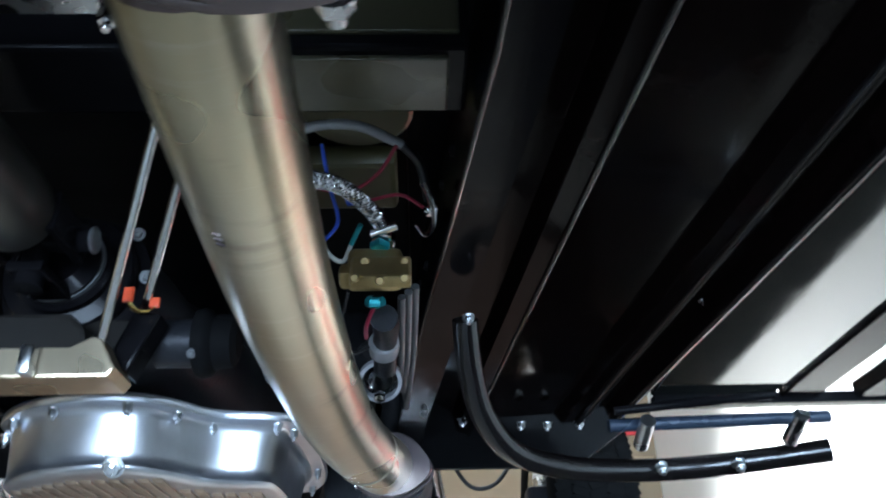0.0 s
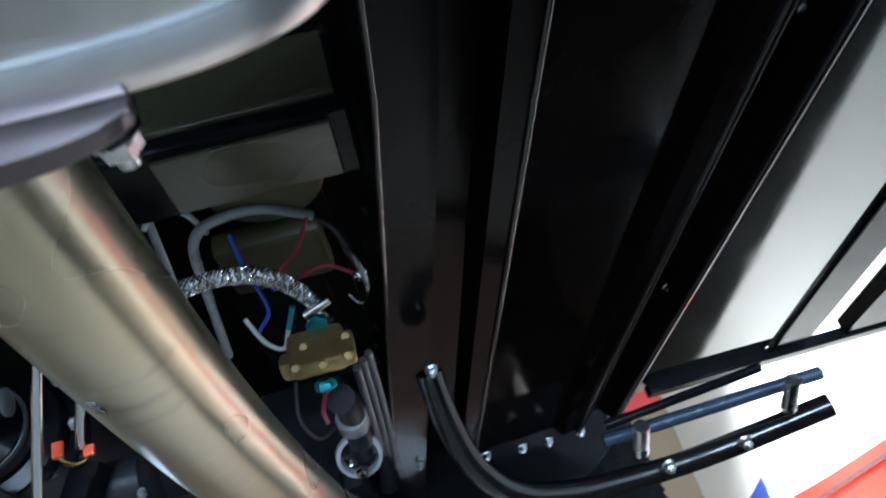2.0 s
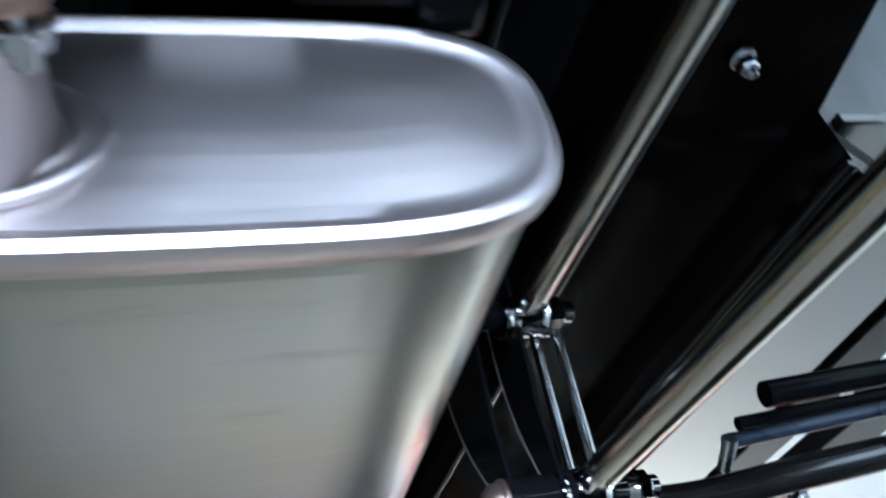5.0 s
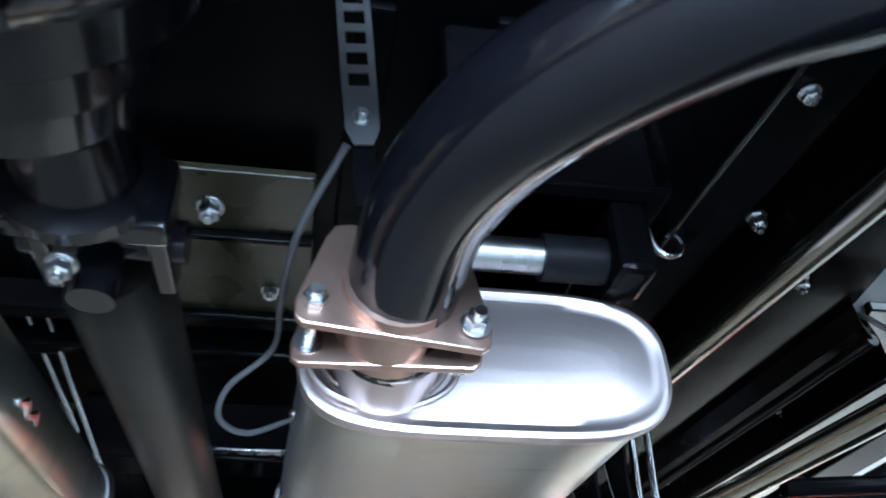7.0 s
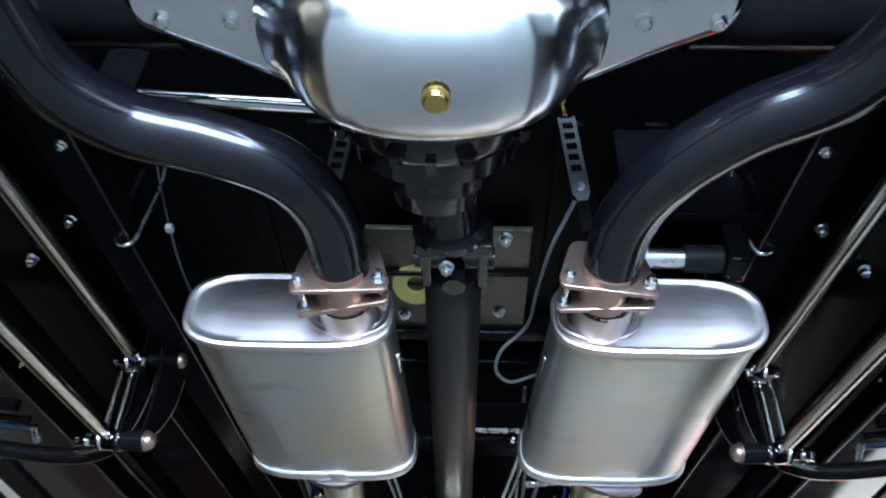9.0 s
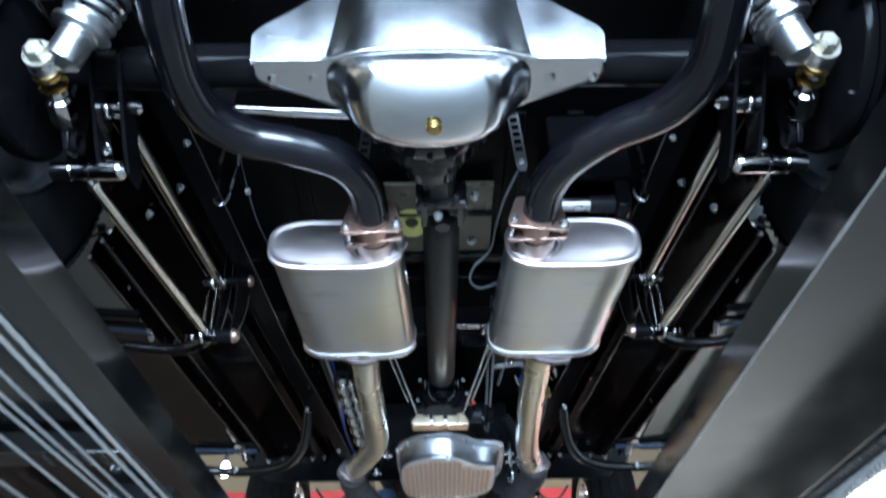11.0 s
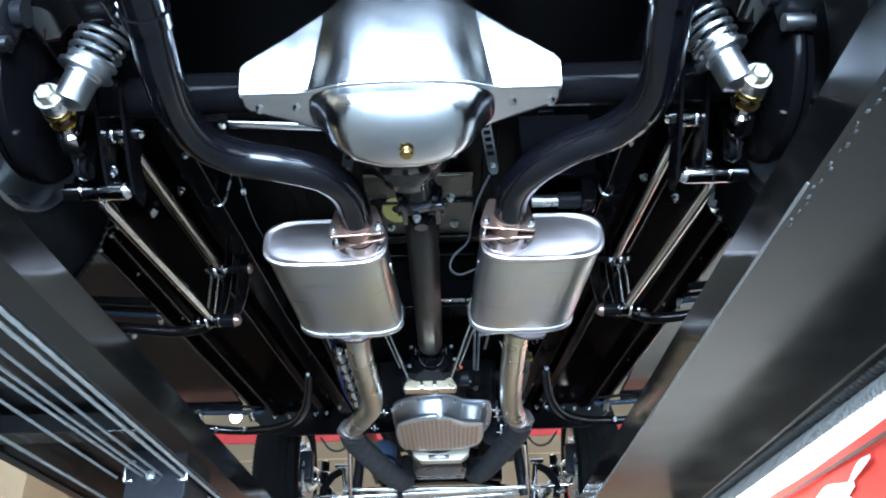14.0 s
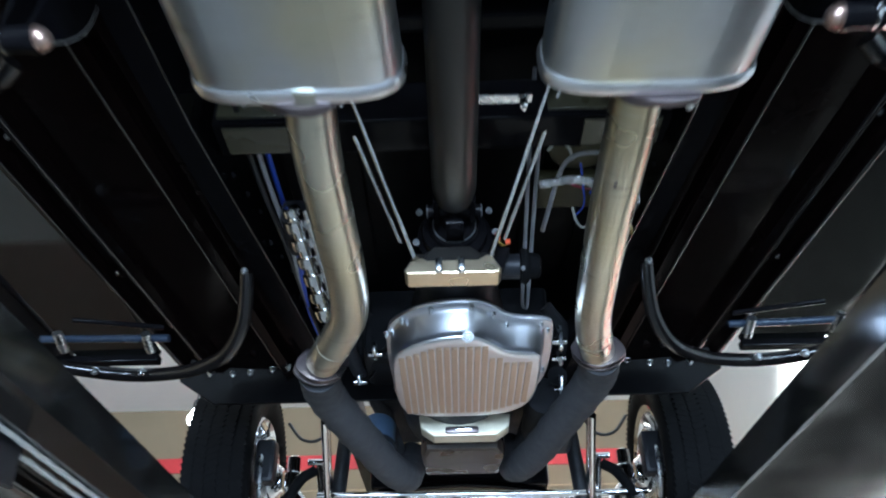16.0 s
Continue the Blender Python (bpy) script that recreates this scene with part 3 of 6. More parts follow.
POLISHED_CAP = mat("bright_end_cap", (0.64, 0.57, 0.565), 0.40, 1, (0.54, 0.48, 0.48), 24, 0.6, 0.12, 26, 0, 0.08, stretch=(1, 1, 2.2), third=(0.72, 0.61, 0.57), third_scale=12, third_mix=0.6)
muffler(-0.184, -0.10, -0.108, 0.04)
muffler(0.270, 0.19, 0.197, -0.053)


def clamp_flange(name, c, axis, r, material, label, tilt=0.0, offs=(-0.022, 0.008), ear=1.70, drop=0.55):
    """A two-bolt exhaust flange pair: two oval plates with a bolt through each ear."""
    a = Vector(axis).normalized()
    u = Vector((math.cos(tilt), 0, math.sin(tilt)))
    u = (u - a * u.dot(a)).normalized()
    w = a.cross(u)
    t = thing(name, c, label, "exhaust flange", "exhaust flanges")
    for k, off in enumerate(offs):
        saddle = [(a_ * r * ear / 1.7, b_ * r) for a_, b_ in ((-1.55, -1.02), (1.55, -1.02), (1.70, -0.90), (1.74, -0.55), (1.36, 0.95), (1.22, 1.22), (0.95, 1.32), (-0.95, 1.32), (-1.22, 1.22), (-1.36, 0.95), (-1.74, -0.55), (-1.70, -0.90))]
        diamond = [(math.copysign(abs(math.cos(q)) ** 0.8, math.cos(q)) * r * ear, math.sin(q) * r * (1.07 - 0.46 * math.cos(q) ** 2)) for q in [2 * math.pi * m / 32 for m in range(32)]]
        o = saddle if drop else diamond
        lean = (u + a * ((0.16 if k == 0 else -0.05) if drop else (0.05 if k == 0 else 0.0))).normalized()
        part("plate", prism(B(), o, Vector(c) + a * off, lean, w, a * (0.006 if drop else 0.0042), 0.0012), material, t)
    for s in (-1, 1):
        p = Vector(c) + u * s * r * (ear - 0.30) - w * r * drop
        lo, hi = min(offs), max(offs) + 0.006
        bm = bar(B(), p + a * (lo - 0.014), p + a * (hi + (0.014 if drop else -0.008)), 0.0038, 10)
        if drop:
            hexnut(bm, p + a * hi, a, 0.0062, 0.009)
        hexnut(bm, p + a * lo, -a, 0.0062, 0.009)
        part("bolt", bm, ZINC, t, "zinc bolt and nut")
    part("gasket_neck", bar(B(), Vector(c) - a * (0.03 if drop else 0.006), Vector(c) + a * (0.022 if drop else 0.008), r * 1.03, 24, r * 0.99), material, t)
    return t


# rear necks of the mufflers
clamp_flange("exhaust_flange", (-0.108, 0.292, 1.774), (-0.05, -1, 0.1), 0.032, COPPER, "copper-tinted flange clamp on the muffler neck", 0.05)
clamp_flange("exhaust_flange", (0.193, 0.288, 1.776), (0.05, -1, 0.1), 0.032, COPPER, "copper-tinted flange clamp on the muffler neck", -0.05)
PR = 0.0325
tailL = curve([(-0.106, 0.33, 1.771), (-0.108, 0.27, 1.780), (-0.116, 0.20, 1.789), (-0.15, 0.135, 1.788), (-0.222, 0.10, 1.790), (-0.295, 0.075, 1.790), (-0.345, 0.02, 1.787), (-0.362, -0.06, 1.786), (-0.358, -0.16, 1.79), (-0.35, -0.28, 1.81), (-0.345, -0.6, 1.83), (-0.345, -1.2, 1.83)])
tailR = curve([(0.195, 0.33, 1.773), (0.197, 0.27, 1.781), (0.205, 0.20, 1.789), (0.235, 0.13, 1.788), (0.295, 0.07, 1.790), (0.36, 0.03, 1.790), (0.398, -0.03, 1.787), (0.410, -0.10, 1.786), (0.402, -0.19, 1.79), (0.395, -0.3, 1.81), (0.39, -0.6, 1.83), (0.39, -1.2, 1.83)])
for pts in (tailL, tailR):
    t = thing("tail_pipe", pts[20], "blue-black painted bent exhaust tail pipe", "exhaust pipe", "tail pipes")
    part("pipe", sweep(B(), pts, PR, 20), PIPEBLACK, t)
    part("clamp_band", sweep(B(), [pts[70] + (pts[71] - pts[70]) * k * 0.6 for k in (0, 1, 2)], PR + 0.004, 20), PIPEBLACK, t)

# front pipes
frontL = curve([(-0.158, 0.74, 1.762), (-0.162, 0.85, 1.745), (-0.160, 1.00, 1.735), (-0.158, 1.14, 1.728), (-0.168, 1.26, 1.725), (-0.205, 1.36, 1.723), (-0.240, 1.44, 1.722)])
frontR = curve([(0.243, 0.74, 1.765), (0.243, 0.85, 1.752), (0.243, 1.00, 1.742), (0.248, 1.15, 1.736), (0.256, 1.28, 1.736), (0.270, 1.38, 1.738), (0.288, 1.46, 1.742)])
for pts in (frontL, frontR):
    t = thing("exhaust_pipe", pts[20], "heat-tinted bare steel exhaust pipe", "exhaust pipe", "front exhaust pipes")
    part("pipe", sweep(B(), pts, PR, 22), STAINLESS, t)
    for k in (41,):
        part("weld_bead", sweep(B(), [pts[k] + (pts[k + 1] - pts[k]).normalized() * e for e in (-0.0022, -0.001, 0.001, 0.0022)], [PR, PR + 0.0012, PR + 0.0012, PR], 22, False), STAINLESS, t)
bm = B()
for k in range(3):
    y, q = 0.900 + 0.0050 * (k % 3), radians(-112 + 12 * (k // 3))
    box(bm, (0.243 + (PR + 0.0004) * math.cos(q), y, 1.747 + (PR + 0.0004) * math.sin(q)), (0.0012, 0.0008 + 0.0006 * (k % 3), 0.0045), 0.0, Matrix.Rotation(-q, 4, "Y"))
tagged(part("stamped_mark", bm, BLUED, t, "dark stamped marks"), kind="stuff")
clamp_flange("exhaust_flange", (0.246, 0.762, 1.760), (0, -1, 0.08), 0.034, BLUED, "purple-blued flange clamp before the muffler", -0.5, (-0.001, 0.005), 2.1, 0.0)
clamp_flange("exhaust_flange", (-0.158, 0.762, 1.758), (0, -1, 0.08), 0.034, BLUED, "purple-blued flange clamp before the muffler", 0.15, (-0.001, 0.005), 1.8, 0.0)
clamp_flange("exhaust_flange", (-0.244, 1.455, 1.722), (0.35, -1, 0), 0.034, BLUED, "purple-blued header flange clamp", 0.2, (-0.014, 0.006), 1.55, 0.0)
clamp_flange("exhaust_flange", (0.291, 1.468, 1.744), (-0.2, -1, 0), 0.034, BLUED, "purple-blued header flange clamp", -0.2, (-0.014, 0.006), 1.55, 0.0)
for s, x0, z0 in ((-1, -0.254, 1.722), (1, 0.298, 1.742)):
    pts = curve([(x0, 1.49, z0), (x0 + s * 0.002, 1.60, z0), (x0 - s * 0.045, 1.80, z0 - 0.012), (x0 - s * 0.10, 2.02, z0 - 0.02), (x0 - s * 0.135, 2.15, z0), (x0 - s * 0.14, 2.25, z0 + 0.09)])
    t = thing("header_collector", pts[10], "black cloth-wrapped header collector pipe", "exhaust pipe", "header pipes")
    rr = [0.040 + 0.0018 * math.sin(i * 2.2) for i in range(len(pts))]
    part("wrapped_pipe", sweep(B(), pts, rr, 18), WRAP, t)

# ---- rear axle ----
axle = thing("rear_axle", (0, 0, 1.72), "rear axle with polished aluminium centre housing and black tubes", "rear axle")
AZ, AY = 1.880, 0.010
for s in (-1, 1):
    part("axle_tube", bar(B(), (s * 0.24, AY, AZ), (s * 0.62, AY, AZ), 0.038, 28), BLACK, axle, "gloss black axle tube")


def housing():
    """Wedge-shaped wings: a leaning rear face and a level lower face that meet in a ridge."""
    bm = B()
    ry, rz = -0.052, 1.822
    st = [(-0.268, 0.028, 0.062), (-0.262, 0.040, 0.072), (-0.200, 0.068, 0.115), (-0.125, 0.108, 0.172), (-0.07, 0.13, 0.205), (0.0, 0.135, 0.216), (0.07, 0.13, 0.205), (0.125, 0.108, 0.172), (0.200, 0.068, 0.115), (0.262, 0.040, 0.072), (0.268, 0.028, 0.062)]
    rings = []
    for x, fw, top in st:
        hi = top * 0.87
        o = [(ry, rz), (ry + fw, rz), (ry + fw + 0.012, rz + 0.010), (ry + fw + 0.012, rz + hi * 0.5), (ry + 0.02, rz + hi), (ry - 0.30 * hi, rz + hi - 0.004)]
        rings.append([bm.verts.new((x, a, b)) for a, b in o])
    for a, b in zip(rings, rings[1:]):
        for k in range(6):
            bm.faces.new((a[k], a[(k + 1) % 6], b[(k + 1) % 6], b[k]))
    bm.faces.new(rings[0][::-1])
    bm.faces.new(rings[-1])
    es = [e for e in bm.edges if abs(e.verts[0].co.x - e.verts[1].co.x) > 1e-4 or abs(e.verts[0].co.x) > 0.26]
    bmesh.ops.bevel(bm, geom=es, offset=0.005, segments=3, affect="EDGES", profile=0.5)
    return bm


part("housing_wing", housing(), POLISHED, axle, "polished aluminium housing wings with centre ridge", 30)

def swell(d):
    """How far the belly stands out at a distance d from the middle: full, then rounded off into a soft fillet."""
    steps = ((0.0, 1.0), (0.03, 0.985), (0.06, 0.93), (0.085, 0.84), (0.105, 0.71), (0.122, 0.53), (0.136, 0.32), (0.148, 0.14), (0.158, 0.04), (0.168, 0.0), (9.0, 0.0))
    for (a, p), (b, q) in zip(steps, steps[1:]):
        if d <= b:
            return p + (q - p) * (d - a) / (b - a)
    return 0.0


def belly():
    """The round belly that swells out of both faces of the housing, above and below the ridge."""
    bm = B()
    low = curve([(0, -0.074, 1.823), (0, -0.071, 1.800), (0, -0.060, 1.776), (0, -0.041, 1.756), (0, -0.014, 1.7425), (0, 0.020, 1.737), (0, 0.044, 1.739), (0, 0.059, 1.748), (0, 0.065, 1.764), (0, 0.066, 1.80)])
    low = [low[int(round(k * (len(low) - 1) / 26))] for k in range(27)]
    rows = []
    for k in range(61):
        x = -0.168 + 0.336 * k / 60
        row = []
        for m in range(17):
            v = ((0.216 - 2.8 * x * x) * 0.87 - 0.012) * (1 - m / 16)
            b = swell(math.hypot(x * (1 + 1.3 * v), max(0.0, v - 0.14) * 1.2))
            y, z = -0.051 - 0.30 * v, 1.823 + v
            row.append(bm.verts.new((x, y - 0.0245 * b, z)))
        b = swell(abs(x))
        for m, p in enumerate(low[1:], 1):
            f = m / 26
            ey, ez = -0.051 + 0.082 * f, 1.826
            row.append(bm.verts.new((x, ey + (p.y - ey) * b, ez + (p.z - ez) * b)))
        rows.append(row)
    for a, b in zip(rows, rows[1:]):
        for m in range(len(a) - 1):
            bm.faces.new((a[m], b[m], b[m + 1], a[m + 1]))
    bmesh.ops.recalc_face_normals(bm, faces=bm.faces[:])
    return bm


part("housing_belly", belly(), POLISHED, axle, "polished round housing belly", 60)
part("ridge_bead", sweep(B(), [(x / 100, -0.055 - 0.0215 * swell(abs(x / 100)), 1.823) for x in range(-26, 27)], 0.004, 10), POLISHED, axle)
bm = B()
turned(bm, (0.007, -0.001, 1.7355), (0, -0.18, -1), [(0.0125, 0), (0.0125, 0.003), (0.0105, 0.004), (0.0105, 0.007), (0.009, 0.009)], 24)
part("drain_plug", bm, BRASS, axle, "brass drain plug")
for x in (-0.240, -0.177, 0.187, 0.252):
    bm = hexnut(B(), (x, -0.017, 1.822), (0, 0, -1), 0.006, 0.006)
    part("housing_bolt", bm, CHROME, axle, "socket-head bolt")
bm = B()
turned(bm, (0, 0.062, 1.862), (0, 1, -0.14), [(0.116, 0), (0.116, 0.014), (0.104, 0.016), (0.104, 0.040), (0.098, 0.052), (0.092, 0.056), (0.090, 0.080), (0.074, 0.092), (0.066, 0.098), (0.064, 0.120), (0.056, 0.126), (0.052, 0.150), (0.040, 0.156)], 32)
for k in range(10):
    q = 2 * math.pi * k / 10
    hexnut(bm, (0.109 * math.cos(q), 0.080, 1.860 + 0.109 * math.sin(q)), (0, 1, -0.12), 0.007, 0.012)
for k in range(6):
    q = 2 * math.pi * (k + 0.5) / 6
    d = Vector((math.cos(q), 0, math.sin(q)))
    prism(bm, [(0.05, 0), (0.110, 0), (0.066, 0.075), (0.05, 0.085)], Vector((0, 0.085, 1.858)) + d.cross(Vector((0, 1, 0))) * 0.005, d, (0, 1, -0.12), d.cross(Vector((0, 1, 0))) * -0.01)
part("pinion_carrier", bm, PIPEBLACK, axle, "black cast pinion carrier with ribs")

# drive shaft
SHAFTBLACK = mat("satin_black_shaft", (0.012, 0.011, 0.010), 0.34, 0.1, (0.022, 0.019, 0.016), 30, 0.6, 0.0, None, 0.0, 0.08, spec=0.3)
shaft = thing("drive_shaft", (0.02, 0.75, 1.80), "black steel drive shaft with universal joints", "drive shaft")
bm = turned(B(), (0.018, 0.35, 1.828), Vector((0.017, 1.215, 1.856)) - Vector((0.018, 0.35, 1.828)), [(0.025, 0), (0.036, 0.03), (0.036, 0.715), (0.034, 0.735), (0.030, 0.755)], 28)
part("tube", bm, SHAFTBLACK, shaft)
bm = B()
for s in (-1, 1):
    prism(bm, [(-0.02, 0), (0.02, 0), (0.018, 0.07), (-0.018, 0.07)], (0.02 + s * 0.034 - 0.006, 0.285, 1.83), (0, 0, 1), (0, 1, 0), (0.012, 0, 0), 0.002)
bar(bm, (-0.028, 0.318, 1.828), (0.068, 0.318, 1.828), 0.014, 16)
bar(bm, (0.02, 0.318, 1.782), (0.02, 0.318, 1.872), 0.014, 16)
box(bm, (0.02, 0.275, 1.825), (0.09, 0.022, 0.05), 0.004)
part("rear_yoke", bm, PIPEBLACK, shaft)
part("companion_flange", turned(B(), (0.015, 0.272, 1.829), (0, -1, 0.03), [(0.030, 0), (0.044, 0.004), (0.044, 0.014), (0.034, 0.018), (0.030, 0.06)], 28), PIPEBLACK, shaft)
for p in ((0.081, 0.297, 1.842), (0.012, 0.281, 1.784), (-0.021, 0.325, 1.852)):
    part("yoke_bolt", hexnut(B(), p, (0, -0.2, -1), 0.006, 0.01), ZINC, shaft, "zinc bolt")
for q in (-1, 1):
    part("yoke_ear", prism(B(), [(-0.016, -0.012), (0.016, -0.012), (0.014, 0.050), (-0.014, 0.050)], (0.017 + q * 0.030 - 0.005, 1.105, 1.852), (0, 0, 1), (0, 1, 0), (0.010, 0, 0), 0.002), BLACK, shaft)
    part("slip_yoke_ear", prism(B(), [(-0.016, 0), (0.016, 0), (0.014, -0.056), (-0.014, -0.056)], (0.017, 1.185, 1.854 + q * 0.030 - 0.005), (1, 0, 0), (0, 1, 0), (0, 0, 0.010), 0.002), BLACK, shaft)
bm = bar(B(), (-0.027, 1.142, 1.853), (0.061, 1.142, 1.853), 0.012, 16)
part("joint_cross", bar(bm, (0.017, 1.142, 1.809), (0.017, 1.142, 1.897), 0.012, 16), BLACK, shaft)
part("slip_yoke", turned(B(), (0.017, 1.175, 1.855), (0, 1, 0), [(0.024, 0), (0.036, 0.006), (0.036, 0.014), (0.026, 0.018), (0.026, 0.05)], 24), BLACK, shaft, "gloss black slip yoke")
for q in (-1, 1):
    part("bearing_cap", turned(B(), (0.017 + q * 0.044, 1.142, 1.853), (q, 0, 0), [(0.011, 0), (0.0115, 0.002), (0.008, 0.003)], 18), DULLZINC, shaft)

# ---- four-link bars and brackets ----


def four_link(s):
    cx = 0.012 * s
    for nm, a, b, r in (("lower_link", (s * 0.555, 0.098, 1.742), (s * 0.486, 0.650, 1.743), 0.0104), ("upper_link", (s * 0.502, 0.055, 1.835), (s * 0.478, 0.640, 1.872), 0.011)):
        a, b = Vector(a), Vector(b)
        d = (b - a).normalized()
        t = thing(nm.replace("lower_", "").replace("upper_", "") + "_bar", (a + b) / 2, "stainless suspension link bar with rod ends", "link bar", "four-link bars")
        part("tube", bar(B(), a + d * 0.035, b - d * 0.035, r, 20), NICKELSHADE if nm == "upper_link" else NICKEL, t)
        for e, q in ((a, d), (b, -d)):
            bm = bar(B(), e + q * 0.012, e + q * 0.05, r * 0.72, 14)
            turned(bm, e + q * 0.032, q, [(r * 1.05, 0), (r * 1.05, 0.010)], 6)
            turned(bm, e - Vector((0.018, 0, 0)), (1, 0, 0), [(0.0135, 0), (0.0165, 0.001), (0.0165, 0.005), (0.0150, 0.007), (0.0158, 0.018), (0.0150, 0.029), (0.0165, 0.031), (0.0165, 0.035), (0.0135, 0.036)], 24)
            part("rod_end", bm, CHROME, t, "chrome rod end")
    # rear bracket on the axle tube
    t = thing("axle_bracket", (s * 0.52, 0.06, 1.73), "black steel axle bracket plates with bolts", "bracket", "axle brackets")
    for x in (s * 0.478, s * 0.522):
        o = [(-0.02, 1.92), (0.03, 1.91), (0.075, 1.86), (0.09, 1.80), (0.14, 1.765), (0.14, 1.735), (0.095, 1.732), (0.06, 1.76), (0.0, 1.82), (-0.04, 1.86)]
        part("plate", prism(B(), o, (x - 0.003, 0, 0), (0, 1, 0), (0, 0, 1), (0.006, 0, 0), 0.001), BLACK, t)
    bm = bar(B(), (s * 0.495, 0.098, 1.742), (s * 0.60, 0.098, 1.742), 0.016, 20)
    part("sleeve", bm, CHROME, t, "polished bolt sleeve")
    bm = turned(B(), (s * 0.497, 0.098, 1.742), (-s, 0, 0), [(0.016, 0), (0.016, 0.006), (0.010, 0.014), (0.003, 0.017)], 18)
    part("sleeve_bolt", bm, CHROME, t)
    bm = turned(B(), (s * 0.475, 0.055, 1.838), (-s, 0, 0), [(0.012, 0), (0.012, 0.006), (0.007, 0.012)], 16)
    part("upper_bolt", bm, CHROME, t)
    # front bracket under the frame rail
    t = thing("frame_bracket", (s * 0.47, 0.63, 1.74), "thin curved black frame bracket with polished cross sleeve", "bracket", "frame brackets")
    for x, bulge, top in ((0.437, 0.082, 1.985), (0.470, 0.042, 1.955)):
        n = 11
        o = [(0.652 + bulge * math.sin(math.pi * 0.86 * k / (n - 1)) ** 0.8, 1.745 + (top - 1.745) * k / (n - 1)) for k in range(n)]
        o += [(0.625, top), (0.630, 1.87), (0.638, 1.80), (0.633, 1.745)]
        part("plate", prism(B(), o, (s * x - 0.0014, 0, 0), (0, 1, 0), (0, 0, 1), (0.0028, 0, 0), 0.0), BLACK, t)
        # grey bead along the curve paints in the edge highlight
        part("plate_edge", sweep(B(), [(s * x, a, b) for a, b in o[:n]], 0.0018, 8), BARE_AND_GLINT, t, "pale painted highlight along the plate edge")
    bm = turned(B(), (s * 0.474, 0.651, 1.743), (-s, 0, 0), [(0.0172, -0.004), (0.0172, 0.0), (0.0148, 0.003), (0.0148, 0.030), (0.0166, 0.031), (0.0166, 0.038)], 24)
    part("sleeve", bm, BLACK, t)
    bm = turned(B(), (s * 0.436, 0.651, 1.743), (-s, 0, 0), [(0.0150, 0), (0.0150, 0.003), (0.0132, 0.004), (0.0125, 0.009), (0.0085, 0.0135), (0.003, 0.0155)], 24)
    part("end_cap", bm, COPPER, t, "copper-coloured domed end cap")
    bm = bar(B(), (s * 0.478, 0.651, 1.743), (s * 0.540, 0.655, 1.743), 0.0078, 14)
    hexnut(bm, (s * 0.522, 0.653, 1.743), (s, 0, 0), 0.0095, 0.012)
    part("bolt", bm, CHROME, t)
    part("upper_sleeve", bar(B(), (s * 0.415, 0.648, 1.880), (s * 0.466, 0.648, 1.880), 0.0112, 18), BLACK, t)
    part("upper_cap", turned(B(), (s * 0.416, 0.648, 1.880), (-s, 0, 0), [(0.0122, 0), (0.0122, 0.003), (0.009, 0.008), (0.003, 0.010)], 18), COPPER, t, "copper-coloured domed end cap")
    bm = bar(B(), (s * 0.47, 0.648, 1.880), (s * 0.522, 0.654, 1.882), 0.0078, 14)
    turned(bm, (s * 0.502, 0.651, 1.881), (s, 0, 0), [(0.012, 0), (0.012, 0.010), (0.008, 0.014)], 6)
    part("upper_bolt", bm, CHROME, t)
    for q in (0.488, 0.506):
        part("stay", bar(B(), (s * q, 0.652, 1.865), (s * q, 0.662, 1.750), 0.004, 10), CHROME, t)


four_link(1)
four_link(-1)

# ---- frame, floor pan and body underside ----
for s in (-1, 1):
    outer = [(0.515, -2.0), (0.510, -0.30), (0.485, 0.0), (0.452, 0.50), (0.424, 0.97), (0.405, 1.165), (0.379, 1.414), (0.340, 1.80), (0.31, 2.3), (0.31, 2.95)]
    inner = [(0.265, 2.95), (0.265, 2.3), (0.298, 1.80), (0.334, 1.414), (0.358, 1.20), (0.383, 0.967), (0.408, 0.50), (0.437, 0.0), (0.462, -0.30), (0.467, -2.0)]
    t = thing("frame_rail", (s * 0.42, 0.5, 1.895), "gloss black boxed steel frame rail with bolts", "frame rail", "frame rails")
    part("rail", prism(B(), [(s * a, y) for a, y in outer + inner], (0, 0, 1.895), (1, 0, 0), (0, 1, 0), (0, 0, 0.11), 0.004), BLACK, t)
    for run in (inner,):
        part("rail_edge", sweep(B(), [(s * a, y, 1.8965) for a, y in run], 0.0024, 10), SHEEN, t)
    for x, y in ((0.44, 0.2), (0.335, 1.75)):
        part("bolt", hexnut(B(), (s * x, y, 1.894), (0, 0, -1), 0.005, 0.007), ZINC, t)
    for k in range(9):
        part("rivet", turned(B(), (s * (0.372 - 0.10 * (k * 0.07 + 0.12)), 1.12 + k * 0.07, 1.925 + 0.012 * (k % 3)), (-s, 0, 0), [(0.006, 0), (0.005, 0.004), (0.002, 0.006)], 10), BLACK, t)

t = thing("floor_pan", (0, 0.4, 2.084), "satin black sheet steel car floor pan with pressed ribs", "floor pan")
part("panel", box(B(), (0, 0.4, 2.09), (1.02, 3.4, 0.012)), FLOORPAN, t)
for x in (-0.30, -0.18, 0.18, 0.30):
    part("pressed_rib", box(B(), (x, 0.62, 2.080), (0.035, 0.60, 0.012), 0.004), FLOORPAN, t)
    part("pressed_rib", box(B(), (x, 1.42, 2.080), (0.035, 0.55, 0.012), 0.004), FLOORPAN, t)
t = thing("trunk_pan", (0, -1.2, 2.006), "satin black sheet steel boot floor with a folded front edge", "floor pan")
part("panel", box(B(), (0, -1.2, 2.012), (1.1, 1.6, 0.012)), FLOORPAN, t)
